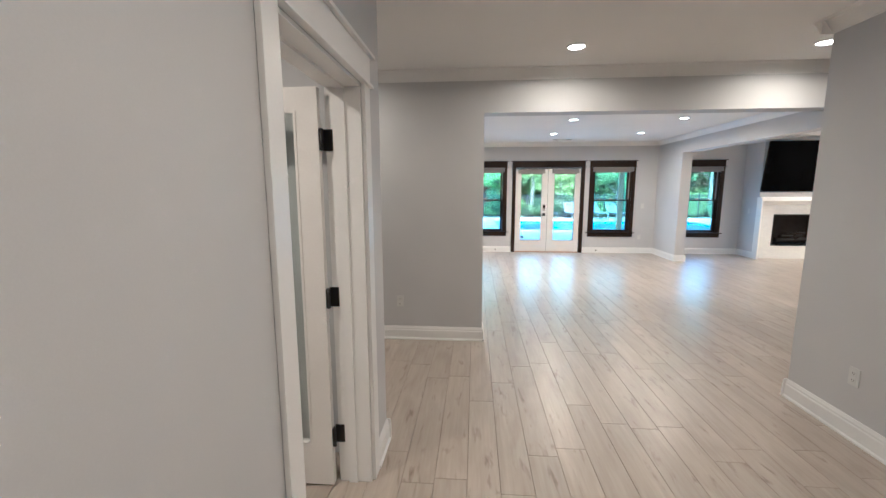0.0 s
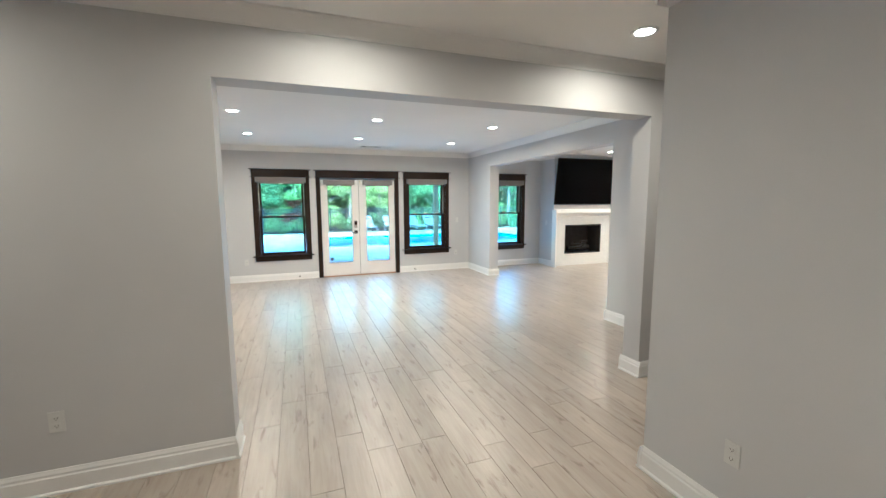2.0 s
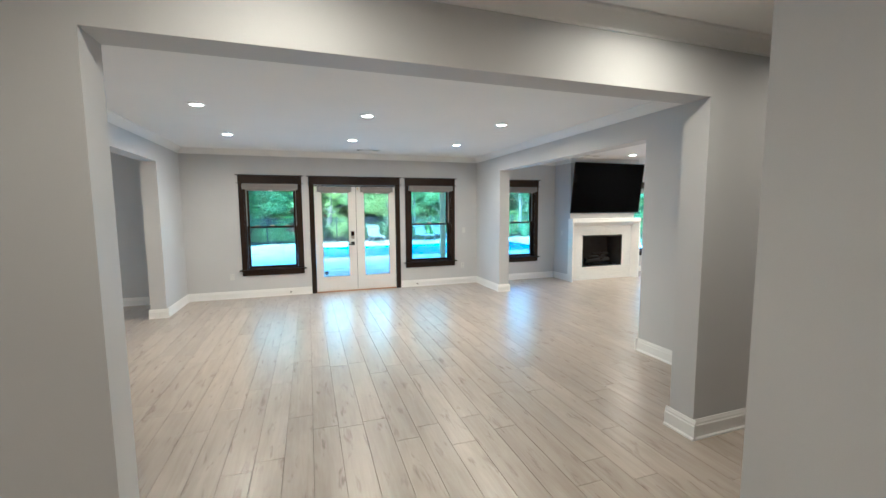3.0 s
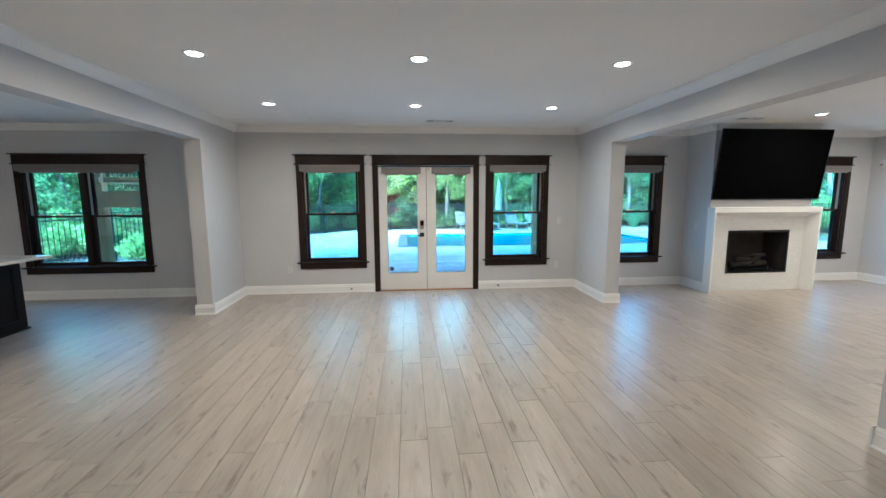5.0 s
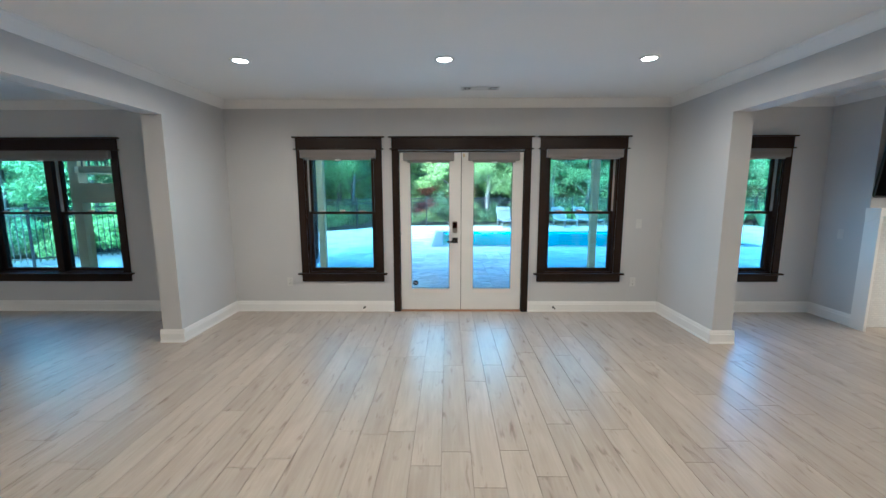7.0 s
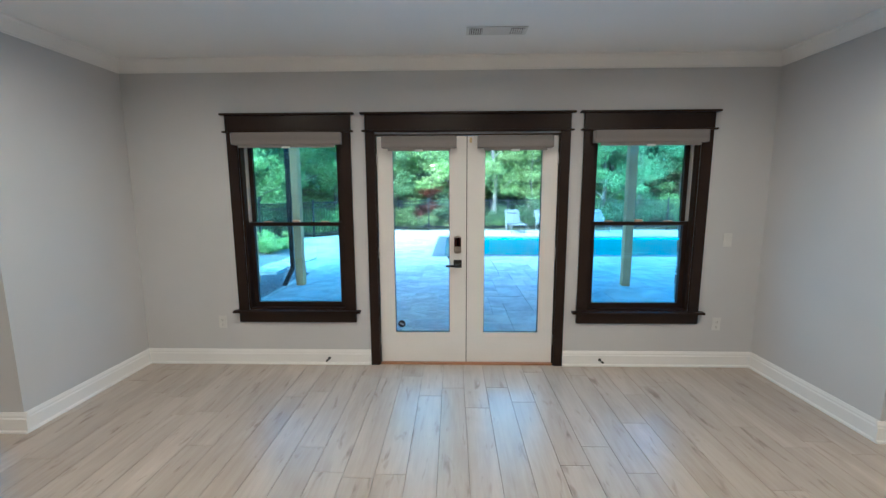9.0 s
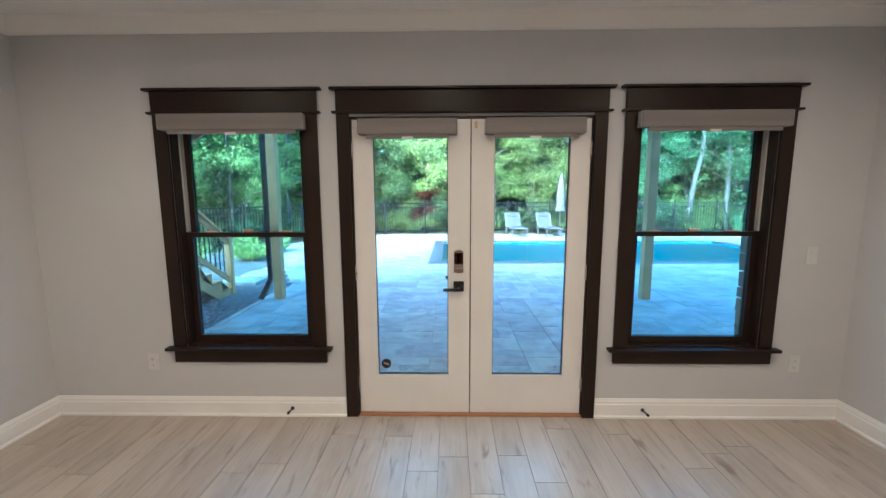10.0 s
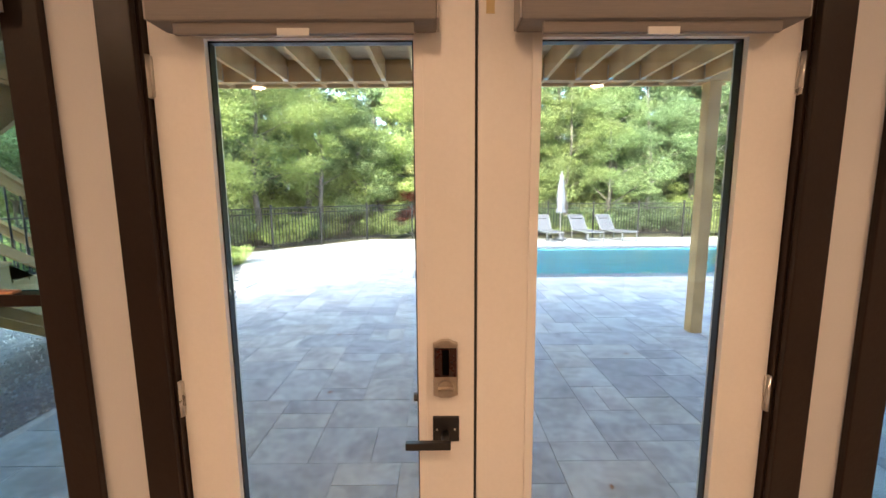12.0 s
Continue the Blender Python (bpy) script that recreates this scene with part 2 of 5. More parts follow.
PLASTIC = surface("white_plastic", (0.62, 0.62, 0.60), (0.68, 0.68, 0.66), 0.35, scale=8, bump=0)
SLOT = surface("dark_slot", (0.02, 0.02, 0.02), (0.03, 0.03, 0.03), 0.7, bump=0)
CABINET = surface("black_cabinet_paint", (0.006, 0.006, 0.007), (0.009, 0.009, 0.010), 0.4, spec=0.25, scale=3, bump=0.02)
QUARTZ = surface("white_quartz", (0.66, 0.65, 0.63), (0.76, 0.75, 0.73), 0.15, scale=3, fine=30, bump=0)
PINE = surface("treated_pine", (0.50, 0.30, 0.115), (0.72, 0.47, 0.215), 0.65, scale=3.5, fine=40, bump=0.2, stretch=(1.0, 1.0, 1.0), per_object=0.1)
# pine copy for the deck boards, lightened to paint in bounce light below
PINE_BOUNCE = surface("pine_board_bounce_lit", (0.54, 0.39, 0.21), (0.72, 0.55, 0.34), 0.7, scale=3, fine=40, bump=0.2, per_object=0.12)
PAVER, PAVER_REST = stone("travertine_piece", False), stone("travertine_pieces", True)
PLANK, PLANK_REST = wood_floor("whitewashed_oak_plank", False), wood_floor("whitewashed_oak_planks", True)
GROOVE = surface("floor_groove", (0.20, 0.165, 0.135), (0.27, 0.225, 0.185), 0.8, bump=0)
GROUT = surface("sand_joint", (0.36, 0.354, 0.342), (0.46, 0.45, 0.435), 0.95, scale=5, bump=0.2)
COPING = surface("slate_coping", (0.085, 0.10, 0.12), (0.15, 0.17, 0.195), 0.5, scale=5, fine=60, bump=0.15, per_object=0.12)
PLASTER = surface("blue_pool_plaster", (0.03, 0.34, 0.40), (0.05, 0.38, 0.44), 0.6, scale=1.2, bump=0.05)
WATER = glazing("pool_water", (0.32, 0.80, 0.90), 1.33, 0.5, 0.28)
GLASS = glazing("door_glass", (0.90, 0.93, 0.92), 1.7)
SASH_GLASS = glazing("coated_window_glass", (0.665, 0.81, 0.85), 1.7)
GRAVEL = surface("gravel_stones", (0.045, 0.045, 0.047), (0.21, 0.21, 0.22), 0.8, scale=60, fine=200, bump=0.3)
SOIL = surface("forest_floor", (0.045, 0.05, 0.022), (0.13, 0.115, 0.06), 0.95, scale=1.6, fine=30, bump=0.5)
BARK = surface("grey_bark", (0.07, 0.062, 0.052), (0.17, 0.152, 0.13), 0.9, scale=8, fine=50, bump=0.8, stretch=(1, 1, 0.2))
LEAF_A = leaf("leaves_mid", (0.145, 0.205, 0.085), (0.35, 0.44, 0.195))
LEAF_B = leaf("leaves_bright", (0.21, 0.275, 0.085), (0.45, 0.52, 0.19))
LEAF_C = leaf("leaves_deep", (0.11, 0.17, 0.085), (0.28, 0.37, 0.175))
LEAF_R = leaf("leaves_red", (0.16, 0.03, 0.02), (0.36, 0.09, 0.05))
SLING = surface("grey_sling_fabric", (0.065, 0.068, 0.08), (0.10, 0.104, 0.12), 0.7, scale=6, fine=180, bump=0.1)
CANVAS = surface("pale_umbrella_canvas", (0.13, 0.134, 0.155), (0.18, 0.185, 0.21), 0.8, scale=5, fine=120, bump=0.1)
BLUE_HOSE = surface("blue_hose_plastic", (0.02, 0.12, 0.42), (0.04, 0.2, 0.55), 0.4)
LEAF_DRY = surface("dry_leaf", (0.20, 0.09, 0.04), (0.32, 0.16, 0.08), 0.8, bump=0)
BULB = glow("lamp_diffuser", (1.0, 0.66, 0.40), 2.4)
UPPER_WALL = surface("unseen_wall_paint", (0.50, 0.50, 0.49), (0.58, 0.58, 0.57), 0.7, scale=2)
FIELDSTONE = surface("ledge_stone", (0.17, 0.165, 0.155), (0.36, 0.345, 0.32), 0.85, scale=7, fine=50, bump=0.4, per_object=0.25)
BRICK_FAR = surface("far_siding", (0.44, 0.44, 0.43), (0.56, 0.56, 0.55), 0.8, scale=2)
ROOFING = surface("far_roof_shingle", (0.06, 0.055, 0.05), (0.12, 0.11, 0.10), 0.9, scale=5)
FAR_GREEN = leaf("far_woods", (0.09, 0.15, 0.045), (0.20, 0.29, 0.10))

# ---- building helpers ----


def box(bm, x0, x1, y0, y1, z0, z1, bevel=0.0):
    """One box in the bmesh, its edges rounded where a bevel is given."""
    vs = [bm.verts.new(c) for c in ((x0, y0, z0), (x1, y0, z0), (x1, y1, z0), (x0, y1, z0), (x0, y0, z1), (x1, y0, z1), (x1, y1, z1), (x0, y1, z1))]
    fs = [bm.faces.new([vs[i] for i in f]) for f in ((3, 2, 1, 0), (4, 5, 6, 7), (0, 1, 5, 4), (1, 2, 6, 5), (2, 3, 7, 6), (3, 0, 4, 7))]
    if bevel:
        edges = list({e for f in fs for e in f.edges})
        bmesh.ops.bevel(bm, geom=edges, offset=bevel, segments=2, affect="EDGES", profile=0.6)
    return bm


def boxes(*items, bevel=0.0):
    bm = bmesh.new()
    for b in items:
        box(bm, *b, bevel=bevel)
    return bm


def rod(bm, a, b, r0, r1=None, seg=12, caps=True):
    """A tapered round bar from a to b."""
    a, b = Vector(a), Vector(b)
    r1 = r0 if r1 is None else r1
    q = (b - a).to_track_quat("Z", "Y")
    rings = []
    for c, r in ((a, r0), (b, r1)):
        rings.append([bm.verts.new(c + q @ Vector((r * math.cos(2 * math.pi * i / seg), r * math.sin(2 * math.pi * i / seg), 0))) for i in range(seg)])
    for i in range(seg):
        bm.faces.new((rings[0][i], rings[0][(i + 1) % seg], rings[1][(i + 1) % seg], rings[1][i])).smooth = True
    if caps:
        bm.faces.new(rings[0][::-1])
        bm.faces.new(rings[1])
    return bm


def beam(bm, a, b, w, h, up=(0, 0, 1)):
    """A square-cut timber of width w and height h from a to b."""
    a, b = Vector(a), Vector(b)
    d = (b - a).normalized()
    s = d.cross(Vector(up)).normalized() * (w / 2)
    u = s.cross(d).normalized() * (h / 2)
    r = [[bm.verts.new(c + i * s + j * u) for i, j in ((-1, -1), (1, -1), (1, 1), (-1, 1))] for c in (a, b)]
    for i in range(4):
        bm.faces.new((r[0][i], r[0][(i + 1) % 4], r[1][(i + 1) % 4], r[1][i]))
    bm.faces.new(r[0][::-1])
    bm.faces.new(r[1])
    return bm


def revolve(bm, profile, seg=24, centre=(0, 0, 0)):
    """A lathe-turned shape about z from (radius, height) pairs."""
    rings = [[bm.verts.new((centre[0] + r * math.cos(2 * math.pi * i / seg), centre[1] + r * math.sin(2 * math.pi * i / seg), centre[2] + z)) for i in range(seg)] for r, z in profile]
    for a, b in zip(rings, rings[1:]):
        for i in range(seg):
            bm.faces.new((a[i], a[(i + 1) % seg], b[(i + 1) % seg], b[i])).smooth = True
    bm.faces.new(rings[0][::-1])
    bm.faces.new(rings[-1])
    return bm


def extrude_profile(bm, prof, a, b, side):
    """Sweeps a closed profile of (out, up) from a to b; side is the way that out points."""
    a, b, side = Vector(a), Vector(b), Vector(side)
    rings = [[bm.verts.new(c + side * o + Vector((0, 0, u))) for o, u in prof] for c in (a, b)]
    k = len(prof)
    for i in range(k):
        bm.faces.new((rings[0][i], rings[0][(i + 1) % k], rings[1][(i + 1) % k], rings[1][i]))
    bm.faces.new(rings[0][::-1])
    bm.faces.new(rings[1])
    return bm


def mesh_of(name, bm, material):
    bmesh.ops.recalc_face_normals(bm, faces=bm.faces)
    me = bpy.data.meshes.new(name)
    bm.to_mesh(me)
    bm.free()
    me.materials.append(material)
    return me


def part(name, bm, material, parent, label=""):
    ob = new(name, bm if isinstance(bm, bpy.types.Mesh) else mesh_of(name, bm, material))
    ob.parent = parent
    return tagged(ob, label) if label else ob


def thing(name, place, label, category, group="", turn=0.0):
    ob = new(name)
    ob.matrix_world = pose(*place, 0, 0, turn)
    ob.empty_display_size = 0.1
    return tagged(ob, label, category, group)


def setting(name, bm, material, label="", category=""):
    ob = new(name, mesh_of(name, bm, material))
    return tagged(ob, label, category, "", "structure")


def wall_x(x0, x1, y0, y1, z1, holes=(), z0=0.0):
    """A wall along x with openings (xa, xb, za, zb) cut through it."""
    bm, x = bmesh.new(), x0
    for xa, xb, za, zb in sorted(holes):
        box(bm, x, xa, y0, y1, z0, z1)
        if za > z0:
            box(bm, xa, xb, y0, y1, z0, za)
        box(bm, xa, xb, y0, y1, zb, z1)
        x = xb
    return box(bm, x, x1, y0, y1, z0, z1)


def wall_y(y0, y1, x0, x1, z1, holes=(), z0=0.0):
    bm, y = bmesh.new(), y0
    for ya, yb, za, zb in sorted(holes):
        box(bm, x0, x1, y, ya, z0, z1)
        if za > z0:
            box(bm, x0, x1, ya, yb, z0, za)
        box(bm, x0, x1, ya, yb, zb, z1)
        y = yb
    return box(bm, x0, x1, y, y1, z0, z1)


# ---- the shell ----
CEIL = 2.69
BACK = 10.14          # inner face of the garden wall
OUT = 10.30           # outer face
WEST, EAST, SOUTH = -5.6, 10.32, -2.4
WINDOWS = [(0.71, 0.45), (3.775, 0.45), (5.81, 0.45), (9.375, 0.45), (-3.03, 0.845)]
SILL_Z, HEAD_Z = 0.52, 2.09
holes = [(c - h, c + h, SILL_Z, HEAD_Z) for c, h in WINDOWS] + [(1.455, 3.045, 0.0, 2.075)]
setting("wall_north", wall_x(WEST - 0.15, EAST + 0.15, BACK, OUT, CEIL, holes), WALL, "grey painted wall with dark-trimmed windows and glazed double doors", "wall")
setting("wall_west", wall_y(SOUTH, BACK, WEST - 0.15, WEST, CEIL), WALL, "plain grey painted wall", "wall")
setting("wall_east", wall_y(SOUTH, BACK, EAST, EAST + 0.15, CEIL), WALL, "plain grey painted wall", "wall")
setting("wall_south", wall_x(WEST - 0.15, EAST + 0.15, SOUTH - 0.15, SOUTH, CEIL), WALL, "plain grey painted wall", "wall")

# wall between the hall and the large room, with its wide cased-free opening
W0, W1 = 4.03, 4.22
OPEN_L, OPEN_R, OPEN_Z = 0.545, 3.81, 2.295
setting("wall_hall", wall_x(WEST, EAST, W0, W1, CEIL, [(OPEN_L, OPEN_R, 0.0, OPEN_Z)]), WALL, "grey painted wall with a wide plain opening", "wall")
# side walls of the large room: stubs joined by a dropped beam
BEAM_Z = 2.33
setting("wall_room_west", wall_y(W1, BACK, -0.93, -0.725, CEIL, [(5.55, 9.03, 0.0, BEAM_Z)]), WALL, "grey painted wall stubs joined by a dropped beam", "wall")
setting("wall_room_east", wall_y(W1, BACK, 4.825, 5.03, CEIL, [(5.55, 9.03, 0.0, BEAM_Z)]), WALL, "grey painted wall stubs joined by a dropped beam", "wall")
# hall walls
HALL_L, HALL_R = -0.08, 2.845
setting("wall_hall_west", wall_y(SOUTH, 2.30, HALL_L - 0.17, HALL_L, CEIL, [(1.10, 1.94, 0.0, 2.06)]), WALL, "grey painted hall wall with a white-cased doorway", "wall")
setting("wall_hall_east", wall_y(SOUTH, 3.06, HALL_R, HALL_R + 0.15, CEIL), WALL, "grey painted hall wall ending at an open corner", "wall")
setting("wall_closet_north", wall_x(WEST, HALL_L - 0.17, 2.15, 2.30, CEIL), WALL, "plain grey painted wall", "wall")
setting("wall_closet_west", wall_y(SOUTH, 2.15, -2.15, -2.0, CEIL), WALL, "plain grey painted wall", "wall")

setting("ceiling", boxes((WEST - 0.15, EAST + 0.15, SOUTH - 0.15, OUT, CEIL, CEIL + 0.2)), CEILING, "flat off-white painted ceiling", "ceiling")

# one unseen wall for the storeys above, added to shade the patio
setting("wall_upper_storeys", boxes((WEST - 0.15, EAST + 0.15, BACK, OUT, CEIL + 0.204, 8.9)), UPPER_WALL, "plain unseen wall above, added to shade the patio", "wall")

# mouldings
BASE = [(0, 0), (0.026, 0), (0.026, 0.012), (0.017, 0.020), (0.017, 0.098), (0.012, 0.106), (0.012, 0.118), (0.007, 0.130), (0.004, 0.140), (0, 0.140)]
CROWN = [(0, 0), (0, -0.098), (0.008, -0.098), (0.012, -0.086), (0.060, -0.022), (0.074, -0.012), (0.078, 0)]


def mould(name, runs, prof, z, material, label):
    bm = bmesh.new()
    for a, b, side in runs:
        extrude_profile(bm, prof, (*a, z), (*b, z), (*side, 0))
    return setting(name, bm, material, label, name.rsplit("_", 1)[0])


N, S, E_, W_ = (0, 1), (0, -1), (1, 0), (-1, 0)
X_L, X_R = -0.725, 4.825
base_runs = [
    ((X_L, BACK), (1.373, BACK), S), ((3.127, BACK), (X_R, BACK), S),
    ((X_L, 9.03), (X_L, BACK), E_), ((X_R, 9.03), (X_R, BACK), W_),
    ((-0.93 - 0.026, 9.03), (X_L + 0.026, 9.03), S), ((X_R - 0.026, 9.03), (5.03 + 0.026, 9.03), S),
    ((-0.93, 9.03), (-0.93, BACK), W_), ((5.03, 9.03), (5.03, BACK), E_),
    ((WEST, BACK), (-0.93, BACK), S), ((5.03, BACK), (6.80, BACK), S), ((8.56, BACK), (EAST, BACK), S),
    ((6.80, 9.55), (6.80, BACK), W_), ((8.56, 9.55), (8.56, BACK), E_),
    ((EAST, W1), (EAST, BACK), W_), ((WEST, W1), (WEST, BACK), E_),
    ((X_L, W1), (X_L, 5.55), E_), ((X_R, W1), (X_R, 5.55), W_),
    ((X_L + 0.026, 5.55), (-0.93 - 0.026, 5.55), N), ((X_R - 0.026, 5.55), (5.03 + 0.026, 5.55), N),
    ((5.03, W1), (5.03, 5.55), E_), ((-0.93, W1), (-0.93, 5.55), W_),
    ((WEST, W1), (-0.93, W1), N), ((X_L, W1), (OPEN_L, W1), N), ((OPEN_R, W1), (X_R, W1), N), ((5.03, W1), (EAST, W1), N),
    ((WEST, W0), (OPEN_L, W0), S), ((OPEN_R, W0), (EAST, W0), S),
    ((OPEN_L, W0 - 0.026), (OPEN_L, W1 + 0.026), E_), ((OPEN_R, W0 - 0.026), (OPEN_R, W1 + 0.026), W_),
    ((HALL_L, SOUTH), (HALL_L, 1.008), E_), ((HALL_L, 2.032), (HALL_L, 2.30), E_), ((WEST, 2.30), (HALL_L + 0.026, 2.30), N),
    ((HALL_R, SOUTH), (HALL_R, 3.06), W_), ((HALL_R - 0.026, 3.06), (HALL_R + 0.15, 3.06), N),
]
mould("baseboard_1", base_runs, BASE, 0.0, TRIM, "white painted stepped baseboard with shoe moulding")
crown_runs = [
    ((X_L, BACK), (X_R, BACK), S), ((X_L, W1), (X_L, BACK), E_), ((X_R, W1), (X_R, BACK), W_), ((X_L, W1), (X_R, W1), N),
    ((5.03, W1), (5.03, BACK), E_), ((5.03, BACK), (6.80, BACK), S), ((6.80, 9.55), (6.80, BACK), W_), ((6.80, 9.55), (8.56, 9.55), S),
    ((8.56, 9.55), (8.56, BACK), E_), ((8.56, BACK), (EAST, BACK), S), ((EAST, W1), (EAST, BACK), W_), ((5.03, W1), (EAST, W1), N),
    ((-0.93, W1), (-0.93, BACK), W_), ((WEST, BACK), (-0.93, BACK), S), ((WEST, W1), (WEST, BACK), E_),
    ((WEST, W0), (EAST, W0), S), ((HALL_R, SOUTH), (HALL_R, 3.06), W_), ((HALL_R - 0.078, 3.06), (HALL_R + 0.15, 3.06), N),
]
mould("crown_1", crown_runs, CROWN, CEIL, TRIM, "white painted sloped crown moulding")

# chimney breast
bm = wall_x(6.80, 8.56, 9.55, BACK, CEIL, [(7.14, 8.21, 0.30, 1.00)])
setting("wall_chimney_breast", bm, WALL, "grey painted chimney breast with a firebox opening", "wall")

# ---- windows and doors ----


def header(parent, half, z0, z1, over=0.035):
    """Craftsman head: board, thin fillet below, cap above."""
    part("header", boxes((-half, half, -0.026, -0.002, z0 + 0.014, z1 - 0.014), bevel=0.002), DARK, parent)
    part("fillet", boxes((-half - over * 0.7, half + over * 0.7, -0.042, -0.002, z0, z0 + 0.014), bevel=0.004), DARK, parent)
    part("cap", boxes((-half - over, half + over, -0.050, -0.002, z1 - 0.014, z1 + 0.002), bevel=0.004), DARK, parent)


def sash_frame(x0, x1, z0, z1, y0, y1, w, top, bottom):
    return boxes((x0, x0 + w, y0, y1, z0, z1), (x1 - w, x1, y0, y1, z0, z1), (x0 + w, x1 - w, y0, y1, z1 - top, z1), (x0 + w, x1 - w, y0, y1, z0, z0 + bottom))


def window(cx, half, count, number):
    """A double-hung window; its origin lies on the inner wall face, below it on the floor."""
    w = thing(f"window_{number}", (cx, BACK, 0), "double-hung window in dark espresso trim with clear glass" if count == 1 else "pair of mulled double-hung windows in dark espresso trim", "window")
    w["kind"] = "structure"
    for s in (-1, 1):
        a, b = sorted((s * half, s * (half + 0.088)))
        part("window_casing", boxes((a, b, -0.022, -0.002, SILL_Z, 2.092), bevel=0.003), DARK, w)
    header(w, half + 0.09, 2.092, 2.25)
    part("window_sill", boxes((-half - 0.13, half + 0.13, -0.060, -0.002, SILL_Z - 0.022, SILL_Z), (-half + 0.002, half - 0.002, -0.002, 0.075, SILL_Z - 0.002, SILL_Z + 0.012), bevel=0.004), DARK, w)
    part("apron", boxes((-half - 0.088, half + 0.088, -0.022, -0.002, SILL_Z - 0.115, SILL_Z - 0.022), bevel=0.003), DARK, w)
    jamb = boxes((-half, -half + 0.02, -0.001, 0.158, SILL_Z + 0.012, HEAD_Z), (half - 0.02, half, -0.001, 0.158, SILL_Z + 0.012, HEAD_Z), (-half, half, -0.001, 0.158, HEAD_Z - 0.02, HEAD_Z))
    part("jamb", jamb, DARK, w)
    inner = half - 0.02
    spans = [(-inner, inner)] if count == 1 else [(-inner, -0.045), (0.045, inner)]
    if count == 2:
        part("mullion", boxes((-0.045, 0.045, 0.0, 0.158, SILL_Z + 0.012, HEAD_Z - 0.02), bevel=0.004), DARK, w)
    for x0, x1 in spans:
        mid = 1.30
        for s in (x0, x1 - 0.012):
            part("jamb_liner", boxes((s, s + 0.012, 0.058, 0.092, mid + 0.02, HEAD_Z - 0.02)), LINER, w, "pale vinyl track")
        low = part("lower_sash", sash_frame(x0 + 0.004, x1 - 0.004, SILL_Z + 0.012, mid + 0.016, 0.055, 0.090, 0.040, 0.032, 0.045), DARK, w)
        part("pane", boxes((x0 + 0.042, x1 - 0.042, 0.070, 0.074, SILL_Z + 0.055, mid - 0.014)), SASH_GLASS, low).visible_shadow = False
        up = part("upper_sash", sash_frame(x0 + 0.014, x1 - 0.014, mid - 0.016, HEAD_Z - 0.02, 0.093, 0.126, 0.034, 0.04, 0.030), DARK, w)
        part("pane", boxes((x0 + 0.046, x1 - 0.046, 0.108, 0.112, mid + 0.012, HEAD_Z - 0.06)), SASH_GLASS, up).visible_shadow = False
        cx2 = (x0 + x1) / 2
        part("sash_lock", boxes((cx2 - 0.032, cx2 + 0.032, 0.060, 0.088, mid + 0.016, mid + 0.036), (cx2 - 0.012, cx2 + 0.030, 0.050, 0.070, mid + 0.022, mid + 0.032), bevel=0.004), LATCH, w, "tan plastic sash lock")
        for o in (-0.26, 0.26):
            part("tilt_latch", boxes((cx2 + o - 0.035, cx2 + o + 0.035, 0.060, 0.086, mid + 0.016, mid + 0.025), bevel=0.003), LATCH, w, "tan plastic tilt latch")
    return w


LATCH = surface("tan_plastic", (0.48, 0.26, 0.16), (0.58, 0.33, 0.21), 0.45, bump=0)


def roller_shade(cx, half, y, z0, z1, deep, tag=False):
    """A raised shade in its fabric-wrapped cassette."""
    s = thing("roller_shade", (cx, y, 0), "raised grey roller shade in a fabric-wrapped cassette", "shade", "roller shades")
    part("cassette", boxes((-half, half, -deep, -0.004, z0, z1), bevel=0.008), SHADE, s)
    part("end_cap", boxes((-half - 0.004, -half, -deep + 0.004, -0.006, z0 + 0.004, z1 - 0.004)), PLASTIC_GREY, s)
    part("end_cap", boxes((half, half + 0.004, -deep + 0.004, -0.006, z0 + 0.004, z1 - 0.004)), PLASTIC_GREY, s)
    part("hem_bar", boxes((-half + 0.05, half - 0.05, -deep + 0.012, -deep + 0.026, z0 - 0.024, z0 + 0.004), bevel=0.003), SHADE, s)
    part("pull_tab", boxes((-0.035, 0.035, -deep + 0.008, -deep + 0.0115, z0 - 0.030, z0 - 0.014)), PLASTIC, s, "clear white pull tab")
    return s


PLASTIC_GREY = surface("grey_plastic", (0.30, 0.28, 0.27), (0.36, 0.34, 0.33), 0.5, bump=0)
for i, (cx, half) in enumerate(WINDOWS):
    window(cx, half, 2 if half > 0.6 else 1, i + 1)
    roller_shade(cx, half + 0.015, BACK - 0.022, 1.985, 2.088, 0.062)

# glazed double doors to the patio
D = thing("door_1", (2.25, BACK, 0), "closed white glazed double patio doors in dark espresso trim", "door")
D["kind"] = "structure"
for s in (-1, 1):
    a, b = sorted((s * 0.793, s * 0.875))
    part("door_casing", boxes((a, b, -0.022, -0.002, 0.0, 2.092), bevel=0.003), DARK, D)
    a, b = sorted((s * 0.795, s * 0.787))
    part("jamb", boxes((a, b, -0.001, 0.155, 0.0, 2.075)), DARK, D)
part("jamb", boxes((-0.787, 0.787, -0.001, 0.155, 2.063, 2.075)), DARK, D)
header(D, 0.875, 2.092, 2.25)
part("threshold", boxes((-0.787, 0.787, -0.01, 0.16, 0.0, 0.016), bevel=0.003), THRESH, D, "raw orange oak threshold")


